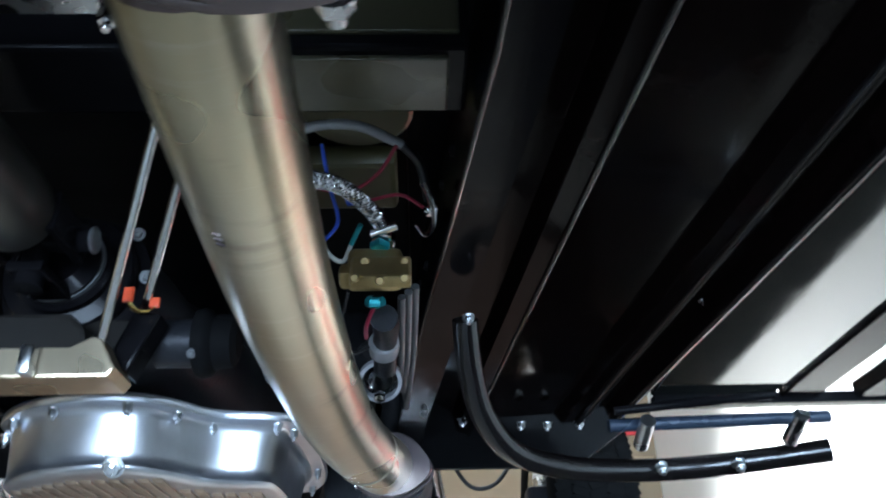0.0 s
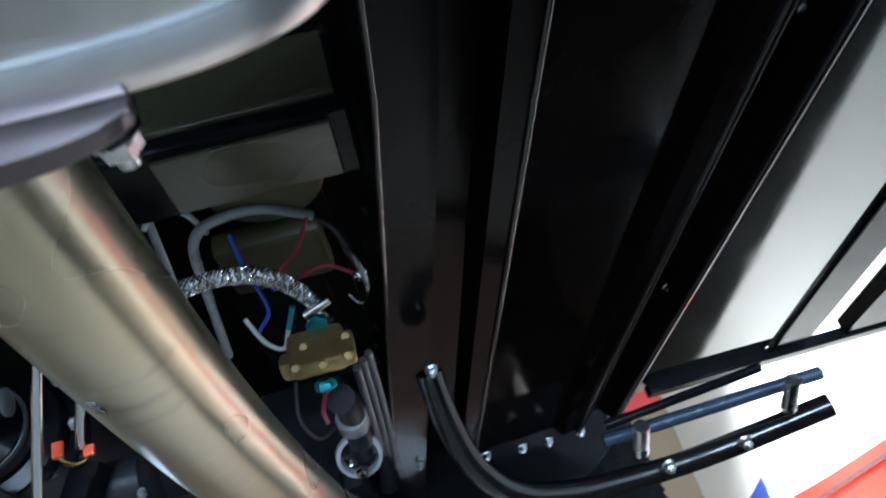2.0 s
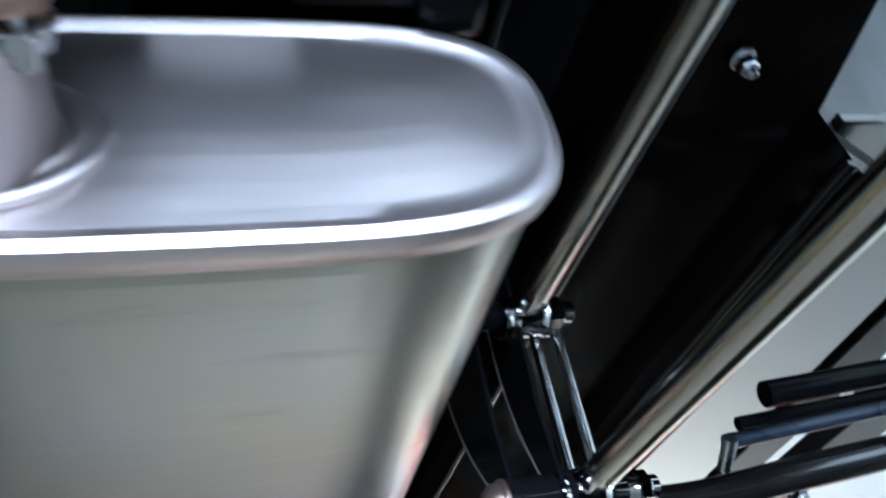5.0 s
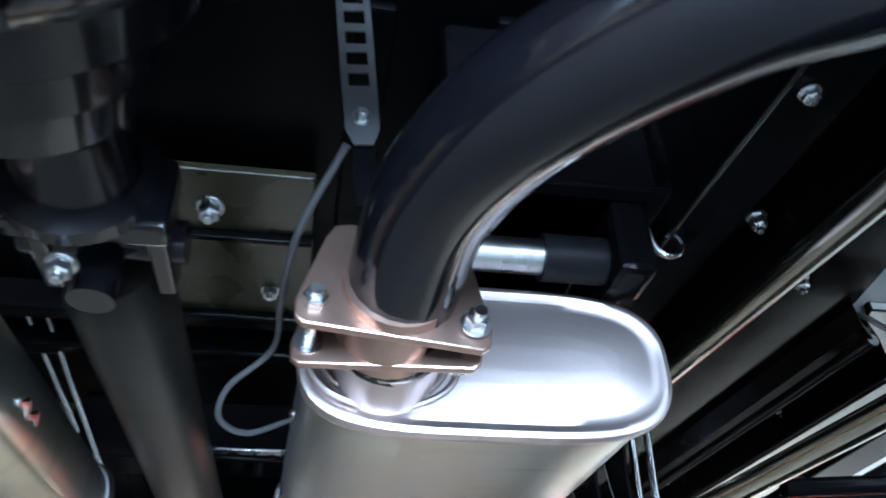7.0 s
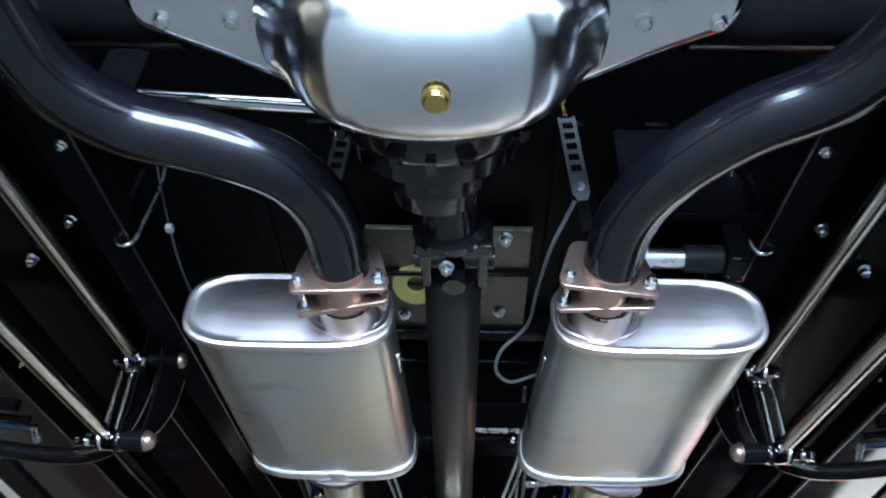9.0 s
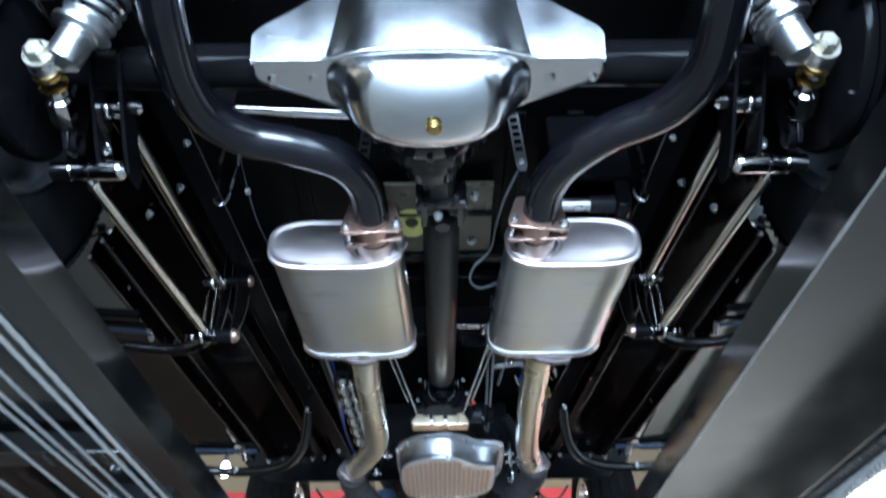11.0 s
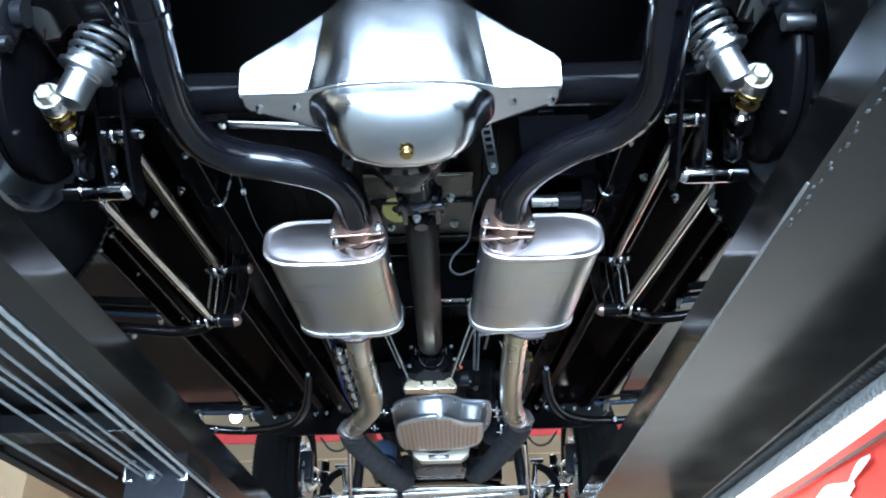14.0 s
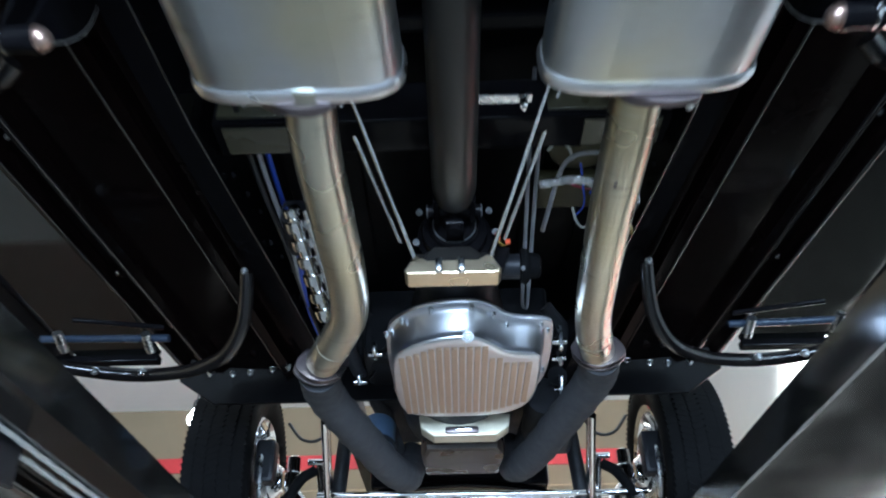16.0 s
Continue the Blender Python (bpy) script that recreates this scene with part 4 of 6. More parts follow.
for s in (-1, 1):
    part("fold", sweep(B(), [(s * 0.50, -0.16, 2.004), (s * 0.30, -0.17, 2.004), (s * 0.235, -0.235, 2.004), (s * 0.10, -0.30, 2.004)], 0.0035, 8), SHEEN, t)


def side_sill(s):
    t = thing("body_sill", (s * 0.6, 0.9, 1.88), "glossy black body sill underside with long pressed ribs", "body sill", "body sills")
    z = 1.915
    # cross-section from the frame rail outwards, with two pressed ribs and a turned-down outer flange
    prof = [(0.425, z + 0.03), (0.462, z + 0.028), (0.470, z - 0.004), (0.492, z - 0.008), (0.500, z + 0.020), (0.640, z + 0.022), (0.650, z + 0.002), (0.672, z - 0.002), (0.680, z + 0.014), (0.702, z + 0.006), (0.707, z - 0.026), (0.714, z - 0.028), (0.722, z + 0.03)]
    bm = B()
    ys = [0.0, 0.12, 0.3, 0.55, 0.8, 1.0, 1.2, 1.4, 1.6, 1.75, 1.86, 1.93]
    rows = []
    for i, y in enumerate(ys):
        row = []
        for a, b in prof:
            # the wheel arch cuts the rear end, the toe-board rounds the front end
            rear = 0.40 + max(0.0, a - 0.50) * 0.75 if a > 0.5 else -0.1
            front = 1.93 - 0.14 * max(0.0, (a - 0.60) / 0.12) ** 2 - 0.08 * max(0.0, (0.50 - a) / 0.08) ** 2
            yy = rear + (front - rear) * i / (len(ys) - 1)
            k = -(0.085 if a < 0.72 else 0.045) * (yy - 1.0)
            row.append(bm.verts.new((s * (a + k), yy, b)))
        rows.append(row)
    back = [[bm.verts.new(v.co + Vector((0, 0, 0.006))) for v in r] for r in rows]
    n = len(prof)
    for A_, flip in ((rows, False), (back, True)):
        for a, b in zip(A_, A_[1:]):
            for j in range(n - 1):
                bm.faces.new((a[j], a[j + 1], b[j + 1], b[j]))
    for a, b in ((rows[0], back[0]), (rows[-1], back[-1])):
        for j in range(n - 1):
            bm.faces.new((a[j], a[j + 1], b[j + 1], b[j]))
    for j in (0, n - 1):
        for q in range(len(ys) - 1):
            bm.faces.new((rows[q][j], rows[q + 1][j], back[q + 1][j], back[q][j]))
    ridges = [[r[j].co.copy() for r in rows] for j in (3, 7, 10)]
    part("pressed_panel", bm, BODY, t)
    for line, rad in zip(ridges, (0.0032, 0.0068, 0.0050)):
        part("rib_edge", sweep(B(), [p + Vector((0, 0, -0.0005)) for p in line], rad, 10), SHEEN, t)
    for x, y in ((0.592, 0.455), (0.705, 0.561), (0.728, 0.735), (0.688, 1.0), (0.67, 1.42), (0.504, 0.37)):
        part("bolt", hexnut(B(), (s * x, y, z + 0.016), (0, 0, -1), 0.006, 0.012), ZINC, t)
    for x, y in ((0.40, 1.86), (0.44, 1.87), (0.50, 1.885), (0.545, 1.89), (0.60, 1.885)):
        part("toe_bolt", hexnut(B(), (s * x, y, z + 0.0), (0, 0.2, -1), 0.0065, 0.010), ZINC, t)
    return t


side_sill(1)
side_sill(-1)

# ---- running boards and their brackets ----


def running_board(s):
    t = thing("running_board", (s * 0.9, 1.0, 1.90), "glossy dark running board underside with black edge rails", "running board", "running boards")
    part("board", box(B(), (s * 0.82, 1.18, 1.948), (0.21, 1.32, 0.012), 0.002), BOARD, t)
    part("inner_rail", box(B(), (s * 0.965, 1.18, 1.945), (0.065, 1.32, 0.02), 0.003), BLACK, t)
    part("outer_rail", box(B(), (s * 1.105, 1.18, 1.945), (0.09, 1.32, 0.03), 0.004), BLACK, t)
    part("front_rail", box(B(), (s * 0.94, 1.85, 1.935), (0.44, 0.03, 0.02), 0.003), BLACK, t)


running_board(1)
running_board(-1)


BLUESTEEL = mat("blue_grey_rail_paint", (0.04, 0.055, 0.085), 0.25, 0.3, (0.03, 0.045, 0.07), 60, 0.5, 0.03, 300)


def board_bracket(s):
    t = thing("board_bracket", (s * 0.6, 1.5, 1.74), "bent black tube running board bracket with bolts", "bracket", "running board brackets")
    pts = curve([(s * 0.377, 1.334, 1.862), (s * 0.378, 1.346, 1.848), (s * 0.383, 1.374, 1.820), (s * 0.396, 1.412, 1.785), (s * 0.428, 1.455, 1.757), (s * 0.475, 1.492, 1.748), (s * 0.545, 1.525, 1.747), (s * 0.66, 1.535, 1.750), (s * 0.81, 1.488, 1.756)], 6)
    part("arm", sweep(B(), pts, 0.0138, 16), SHEEN, t)
    part("upper_rail", bar(B(), (s * 0.535, 1.418, 1.770), (s * 0.785, 1.425, 1.778), 0.0075, 12), BLUESTEEL, t, "blue-grey painted rail")
    part("rear_rail", bar(B(), (s * 0.535, 1.385, 1.776), (s * 0.70, 1.362, 1.784), 0.005, 12), BLACK, t)
    for x, yy in ((0.572, 1.405), (0.735, 1.395)):
        part("spacer", bar(B(), (s * x, yy + 0.03, 1.752), (s * x, yy - 0.012, 1.768), 0.0085, 14), ZINC, t, "grey zinc spacer")
    for x, yy in ((0.615, 1.515), (0.705, 1.505)):
        part("bolt", hexnut(B(), (s * x, yy, 1.748), (0, -0.7, -1), 0.0055, 0.010), ZINC, t)
    part("frame_bolt", hexnut(B(), (s * 0.380, 1.328, 1.862), (0, -0.6, -1), 0.0045, 0.008), ZINC, t)


board_bracket(1)
board_bracket(-1)


def rear_board_bracket(s):
    t = thing("board_bracket", (s * 0.62, 0.68, 1.74), "bent black tube running board bracket with twin rails", "bracket", "running board brackets")
    pts = curve([(s * 0.452, 0.660, 1.775), (s * 0.475, 0.676, 1.762), (s * 0.520, 0.688, 1.755), (s * 0.575, 0.684, 1.753), (s * 0.640, 0.672, 1.756), (s * 0.74, 0.654, 1.760), (s * 0.82, 0.632, 1.766)], 6)
    part("arm", sweep(B(), pts, 0.0135, 16), SHEEN, t)
    part("upper_rail", bar(B(), (s * 0.592, 0.660, 1.785), (s * 0.80, 0.630, 1.792), 0.0065, 12), BLUESTEEL, t, "blue-grey painted rail")
    part("rear_rail", bar(B(), (s * 0.590, 0.632, 1.787), (s * 0.80, 0.606, 1.794), 0.0055, 12), BLACK, t)
    part("back_rail", bar(B(), (s * 0.592, 0.590, 1.789), (s * 0.80, 0.570, 1.796), 0.010, 14), BLACK, t)
    for x, yy in ((0.582, 0.640), (0.735, 0.620)):
        part("spacer", bar(B(), (s * x, yy + 0.020, 1.764), (s * x, yy - 0.004, 1.778), 0.0058, 14), ZINC, t, "grey zinc spacer")
    part("bolt", hexnut(B(), (s * 0.655, 0.690, 1.748), (0, -0.7, -1), 0.0055, 0.010), ZINC, t)
    t.location += Vector((s * 0.055, 0.060, 0.008))


rear_board_bracket(1)
rear_board_bracket(-1)

# ---- transmission ----
PALECAST = mat("pale_cast_aluminium", (0.62, 0.58, 0.46), 0.42, 0.7, (0.5, 0.46, 0.36), 60, 0.6, 0.15, 220, 0, 0.1)
MOUNT = mat("polished_gold_cast_mount", (0.72, 0.60, 0.42), 0.3, 1, (0.62, 0.50, 0.33), 50, 0.6, 0.02, 200)
PANPOLISH = mat("mirror_polished_aluminium", (0.68, 0.70, 0.76), 0.31, 1, (0.52, 0.53, 0.55), 40, 0.5, 0.0, None, 0, 0.04)
# dull ribbed aluminium; its red-gold tint paints in a red-brown reflection
PANFIN = mat("reflection_tinted_aluminium", (0.52, 0.44, 0.37), 0.34, 1, (0.44, 0.36, 0.29), 50, 0.6, 0.0, None, 0, 0.06)
gear = thing("transmission", (0.02, 1.5, 1.69), "automatic transmission with polished finned oil pan", "transmission")
flange = [(-0.118, 1.42), (-0.085, 1.365), (-0.03, 1.328), (0.045, 1.318), (0.085, 1.350), (0.112, 1.388), (0.178, 1.396), (0.192, 1.42), (0.197, 1.60), (0.178, 1.70), (0.13, 1.735), (-0.085, 1.735), (-0.118, 1.68)]
lower = [(-0.107, 1.430), (-0.078, 1.385), (-0.028, 1.352), (0.044, 1.342), (0.078, 1.378), (0.106, 1.412), (0.156, 1.420), (0.166, 1.44), (0.168, 1.58), (0.150, 1.65), (0.09, 1.702), (-0.07, 1.702), (-0.105, 1.64)]


def rounded(o, times=2):
    """The outline with its corners cut softer and softer."""
    for _ in range(times):
        n = []
        for p, q in zip(o, o[1:] + o[:1]):
            n += [(p[0] * 0.75 + q[0] * 0.25, p[1] * 0.75 + q[1] * 0.25), (p[0] * 0.25 + q[0] * 0.75, p[1] * 0.25 + q[1] * 0.75)]
        o = n
    return o


def inset(o, d):
    c = (sum(a for a, _ in o) / len(o), sum(b for _, b in o) / len(o))
    return [(c[0] + (a - c[0]) * (1 - d), c[1] + (b - c[1]) * (1 - d)) for a, b in o]


def loop_loft(levels):
    bm = B()
    rs = [[bm.verts.new((a, b, z)) for a, b in o_] for o_, z in levels]
    for p_, q_ in zip(rs, rs[1:]):
        for k in range(len(p_)):
            bm.faces.new((p_[k], p_[(k + 1) % len(p_)], q_[(k + 1) % len(p_)], q_[k]))
    bm.faces.new(rs[-1])
    return bm


wide, low = rounded(flange), rounded(lower)


def between(f):
    """The outline a part of the way from the flange to the foot of the pan."""
    return [(a * (1 - f) + c * f, b * (1 - f) + d * f) for (a, b), (c, d) in zip(wide, low)]


walls = [(-0.45, 1.782), (-0.48, 1.777), (-0.40, 1.7735), (0.15, 1.7725), (0.30, 1.770), (0.38, 1.764), (0.62, 1.730), (0.66, 1.7215), (0.60, 1.7190), (0.58, 1.7165), (0.66, 1.7140), (0.80, 1.7125), (1.0, 1.7115)]
pan = part("oil_pan", loop_loft([(between(f), z) for f, z in walls] + [(inset(low, 0.06), 1.7112)]), PANPOLISH, gear, "polished deep aluminium oil pan", 50)
for k in range(18):
    x = -0.088 + k * 0.0142
    ya = 1.368 + max(0.0, -x - 0.02) * 0.6 + (0.05 if x > 0.075 else 0.0) + (0.02 if x > 0.10 else 0)
    yb = 1.688 - max(0.0, x - 0.08) * 0.7
    part("fin", prism(B(), [(ya, 0), (ya + 0.007, -0.0026), (yb - 0.012, -0.0026), (yb, 0)], (x - 0.0054, 0, 1.7114), (0, 1, 0), (0, 0, 1), (0.0108, 0, 0), 0.0008), PANFIN, pan)
part("pan_drain", hexnut(B(), (0.036, 1.336, 1.7155), (0, -0.85, -0.5), 0.0075, 0.007), ZINC, gear, "silver drain plug")
for (a, b), (c, d) in zip(flange, lower):
    part("pan_bolt", hexnut(B(), (a * 0.98 + c * 0.02, b * 0.98 + d * 0.02 + 0.004, 1.7735), (0, 0, -1), 0.0040, 0.009), ZINC, gear)
bm = turned(B(), (0.02, 1.22, 1.856), (0, 1, 0), [(0.055, 0), (0.062, 0.05), (0.068, 0.08), (0.072, 0.16), (0.090, 0.24), (0.125, 0.48), (0.138, 0.62), (0.142, 0.75)], 28)
part("case", bm, CAST, gear)
part("converter_cover", prism(B(), [(-0.085, 0.05), (-0.08, 0.02), (-0.05, 0), (0.09, 0), (0.12, 0.02), (0.125, 0.05)], (0.012, 1.79, 1.698), (1, 0, 0), (0, 0, 1), (0, 0.05, 0), 0.004), PALECAST, gear, "pale cast converter cover")
part("cover_slot", box(B(), (0.025, 1.788, 1.710), (0.075, 0.012, 0.016), 0.004), BLUED, gear)
part("slot_plate", box(B(), (0.028, 1.782, 1.710), (0.04, 0.008, 0.007), 0.002), ZINC, gear)
part("mount_block", prism(B(), [(-0.074, -0.013), (0.074, -0.013), (0.079, -0.006), (0.064, 0.020), (0.056, 0.021), (0.042, 0.009), (-0.042, 0.009), (-0.056, 0.021), (-0.064, 0.020), (-0.079, -0.006)], (0.012, 1.158, 1.754), (1, 0, 0), (0, 0, 1), (0, 0.044, 0), 0.002), MOUNT, gear, "polished pale cast transmission mount")
for x in (-0.011, 0.026):
    part("mount_bolt", box(B(), (x, 1.152, 1.752), (0.011, 0.014, 0.024), 0.003), ZINC, gear, "square silver bolt")
part("mount_bar", prism(B(), [(-0.052, 0.010), (0.052, 0.010), (0.044, 0.034), (0.030, 0.046), (-0.030, 0.046), (-0.044, 0.034)], (0.012, 1.168, 1.754), (1, 0, 0), (0, 0, 1), (0, 0.05, 0), 0.004), SHAFTBLACK, gear, "black rubber mount pad")
part("mount_web", prism(B(), [(0.060, 0.012), (0.078, 0.0), (0.098, 0.052), (0.076, 0.056)], (0.012, 1.185, 1.754), (1, 0, 0), (0, 0, 1), (0, 0.03, 0), 0.003), BLACK, gear)
part("bush_body", bar(B(), (0.094, 1.238, 1.800), (0.128, 1.238, 1.800), 0.022, 24), CAST, gear, "dark cast bush housing")
part("bush_collar", turned(B(), (0.128, 1.238, 1.800), (1, 0, 0), [(0.018, 0), (0.030, 0.002), (0.032, 0.008), (0.030, 0.014), (0.024, 0.018), (0.022, 0.034), (0.014, 0.038)], 28), RUBBER, gear, "round black rubber bush")
part("bush_bolt", hexnut(B(), (0.132, 1.214, 1.781), (0, -0.8, -0.6), 0.0030, 0.005), DULLZINC, gear)
# tail housing: stepped rings with a bright worn lip, and small case bolts
part("tail_ring", turned(B(), (0.017, 1.188, 1.856), (0, 1, 0), [(0.030, 0.0), (0.041, 0.0), (0.044, 0.003), (0.044, 0.010), (0.050, 0.012), (0.056, 0.014), (0.058, 0.018), (0.058, 0.030), (0.066, 0.034), (0.068, 0.040), (0.066, 0.050)], 36), BLACK, gear, "gloss black tail housing rings")
part("seal_lip", ring(B(), (0.017, 1.186, 1.856), (0, 1, 0), [(0.034, -0.002), (0.038, -0.002), (0.038, 0.002), (0.034, 0.002)], 32), DULLZINC, gear)
for x, y, z in ((0.078, 1.19, 1.886), (-0.044, 1.19, 1.886), (0.088, 1.20, 1.848), (-0.05, 1.20, 1.83)):
    part("case_bolt", hexnut(B(), (x, y, z), (0, -1, -0.2), 0.0042, 0.007), DULLZINC, gear)
part("crossbar_plate", prism(B(), [(-0.085, 0.0), (0.085, 0.0), (0.066, 0.035), (-0.066, 0.035)], (0.012, 1.205, 1.775), (1, 0, 0), (0, 0, 1), (0, 0.008, 0), 0.003), SHAFTBLACK, gear)
ENGPAN = mat("brown_black_gloss_pan", (0.035, 0.025, 0.019), 0.3, 0, (0.042, 0.030, 0.023), 40, 0.5, 0.0, None, spec=0.15, detail=1.5)
engine = thing("engine", (0.02, 2.1, 1.7), "black engine with oil pan", "engine")
part("oil_pan", prism(B(), [(-0.06, 1.90), (0.11, 1.90), (0.13, 1.96), (0.12, 2.10), (-0.07, 2.10), (-0.075, 1.96)], (0, 0, 1.704), (1, 0, 0), (0, 1, 0), (0, 0, 0.2), 0.012), ENGPAN, engine, "brown-black glossy engine oil pan")
part("block", box(B(), (0.02, 2.1, 2.02), (0.46, 0.6, 0.25), 0.02), CAST, engine)

for s in (-1, 1):
    for dx, dy in ((0.0, 0.0), (0.026, 0.004)):
        a, b = ((0.012 + s * 0.061, 1.166, 1.770) if dx == 0 else (0.012 + s * 0.088, 1.178, 1.817)), (0.012 + s * (0.215 + dx), 0.86 + dy, 2.085)
        t = thing("support_strut", (a[0], a[1], a[2]), "bright chrome support strut rod", "strut", "transmission struts")
        part("rod", bar(B(), a, b, 0.0040, 12), CHROME, t)
    if s > 0:
        part("painted_tab", box(B(), (0.0885, 1.166, 1.8145), (0.0085, 0.004, 0.013), 0.001), ORANGE, t, "orange-red painted tab")
        part("painted_tab", box(B(), (0.1060, 1.180, 1.8135), (0.0085, 0.004, 0.009), 0.001), ORANGE, t, "orange-red painted tab")
        part("clip_bridge", sweep(B(), curve([(0.0885, 1.167, 1.809), (0.091, 1.170, 1.805), (0.097, 1.175, 1.803), (0.103, 1.179, 1.806), (0.106, 1.181, 1.810)], 4), 0.003, 8, True, 0.4), BRASS, t, "brass bridge")



# ---- cross-members ----
t = thing("cross_member", (0, 1.04, 1.932), "gloss black rectangular frame cross-member with olive end plates", "cross-member", "cross-members")
part("beam", box(B(), (0, 1.040, 1.974), (0.736, 0.076, 0.084), 0.004), BLACK, t)
for s in (-1, 1):
    part("end_plate", box(B(), (s * 0.290, 1.040, 1.930), (0.125, 0.060, 0.005), 0.0015), DARKOLIVE, t, "olive primed end plate")
    part("web_plate", box(B(), (s * 0.265, 1.000, 1.974), (0.19, 0.005, 0.060), 0.0015), DARKOLIVE, t, "olive primed end plate")
solid("cross_member", bar(B(), (-0.44, -0.45, 1.98), (0.44, -0.45, 1.98), 0.03, 24), BLACK, "gloss black round frame cross-member", "cross-member", "cross-members")

# ---- wheels ----


DARKRIM = mat("dull_dark_rim_steel", (0.16, 0.165, 0.175), 0.3, 0.9, (0.11, 0.11, 0.12), 40, 0.6, 0.05, 200, 0, 0.08)


def tyre_profile(r, w, rim):
    h = w / 2
    return [(rim, -h * 0.80), (rim + 0.012, -h * 0.90), (rim + (r - rim) * 0.5, -h), (r - 0.022, -h * 0.93), (r - 0.006, -h * 0.78), (r, -h * 0.5), (r + 0.001, 0), (r, h * 0.5), (r - 0.006, h * 0.78), (r - 0.022, h * 0.93), (rim + (r - rim) * 0.5, h), (rim + 0.012, h * 0.9), (rim, h * 0.8)]


def wheel(c, r, w, rim_r, s, label, group, bright):
    t = thing("wheel", (c[0], c[1], c[2] - r), label, "wheel", group)
    tyre = part("tyre", ring(B(), c, (1, 0, 0), tyre_profile(r, w, rim_r), 72), RUBBER, t, "black tyre with block tread")
    # tread: five ribs cut by fine slanted sipes
    bm = B()
    for k in range(100):
        q = 2 * math.pi * k / 100
        for j, (x, sk) in enumerate(((-0.40, 0.35), (-0.20, -0.35), (0.0, 0.35), (0.20, -0.35), (0.40, 0.35))):
            m = Matrix.Translation(c) @ Matrix.Rotation(q + (j % 2) * 0.05, 4, "X") @ Matrix.Translation((x * w * 0.92, 0, r + (0.0005 if abs(x) < 0.3 else -0.003))) @ Matrix.Rotation(sk, 4, "Z")
            made = bmesh.ops.create_cube(bm, size=1)
            bmesh.ops.transform(bm, matrix=m @ Matrix.Diagonal((w * 0.172, 2 * math.pi * r / 100 * 0.93, 0.006, 1)), verts=made["verts"])
    tagged(part("tread", bm, RUBBER, tyre), kind="stuff")
    rim = part("rim", ring(B(), c, (1, 0, 0), [(rim_r + 0.012, -w * 0.44), (rim_r + 0.014, -w * 0.40), (rim_r - 0.004, -w * 0.38), (rim_r - 0.02, -w * 0.2), (rim_r - 0.028, 0.0), (rim_r - 0.02, w * 0.3), (rim_r, w * 0.4), (rim_r - 0.006, w * 0.42), (rim_r - 0.036, 0.0), (rim_r - 0.028, -w * 0.2), (rim_r - 0.012, -w * 0.40)], 48), bright, t, "bright steel rim")
    part("wheel_disc", turned(B(), Vector(c) + Vector((s * w * 0.15, 0, 0)), (s, 0, 0), [(rim_r - 0.02, -0.004), (rim_r - 0.03, 0.006), (rim_r * 0.55, 0.02), (rim_r * 0.5, 0.04), (0.05, 0.045), (0.045, 0.06), (0.0, 0.06)], 32), CHROME, t, "chrome wheel centre")
    return t


for s, x in ((-1, -0.662), (1, 0.688)):
    wheel((x, 2.50, 1.822), 0.300, 0.19, 0.198, s, "front wheel with black tyre and chrome rim", "front wheels", CHROME)
for s in (-1, 1):
    wheel((s * 0.748, 0.0, 1.878), 0.353, 0.24, 0.205, s, "wide rear wheel with black tyre and dull steel rim", "rear wheels", DARKRIM)

HOUSE = mat("grey_undersealed_sheet", (0.030, 0.033, 0.038), 0.42, 0, (0.022, 0.024, 0.028), 35, 0.6, 0.15, 220, third=(0.042, 0.044, 0.047), third_scale=6, third_mix=0.4, spec=0.3)


def wheel_house(s):
    """A curved sheet over the rear wheel, from the sill's rear end up and over."""
    t = thing("wheel_house", (s * 0.70, 0.2, 1.92), "grey undersealed rear wheel house sheet above the tyre", "wheel house", "wheel houses")
    bm = B()
    n, rows = 22, []
    for i in range(n + 1):
        q = radians(2 + 150 * i / n)
        rows.append([bm.verts.new((s * x, rad * math.cos(q) + 0.02 + (x - 0.56) * 0.55 * max(0.0, math.cos(q)), 1.925 + rad * math.sin(q))) for rad in (0.425, 0.431) for x in (0.535, 0.76, 1.02)])
    for a, b in zip(rows, rows[1:]):
        for j in (0, 1):
            bm.faces.new((a[j], a[j + 1], b[j + 1], b[j]))
            bm.faces.new((a[j + 3], b[j + 3], b[j + 4], a[j + 4]))
        for j in (0, 2):
            bm.faces.new((a[j], b[j], b[j + 3], a[j + 3]))
    for a in (rows[0], rows[-1]):
        for j in (0, 1):
            bm.faces.new((a[j], a[j + 1], a[j + 4], a[j + 3]))
    part("arch", bm, HOUSE, t)
    part("rolled_edge", sweep(B(), [(s * 0.535, 0.428 * math.cos(q) + 0.02 - 0.025 * 0.55 * max(0.0, math.cos(q)), 1.925 + 0.428 * math.sin(q)) for q in [radians(2 + 150 * i / 30) for i in range(31)]], 0.005, 8), HOUSE, t)


wheel_house(1)
wheel_house(-1)

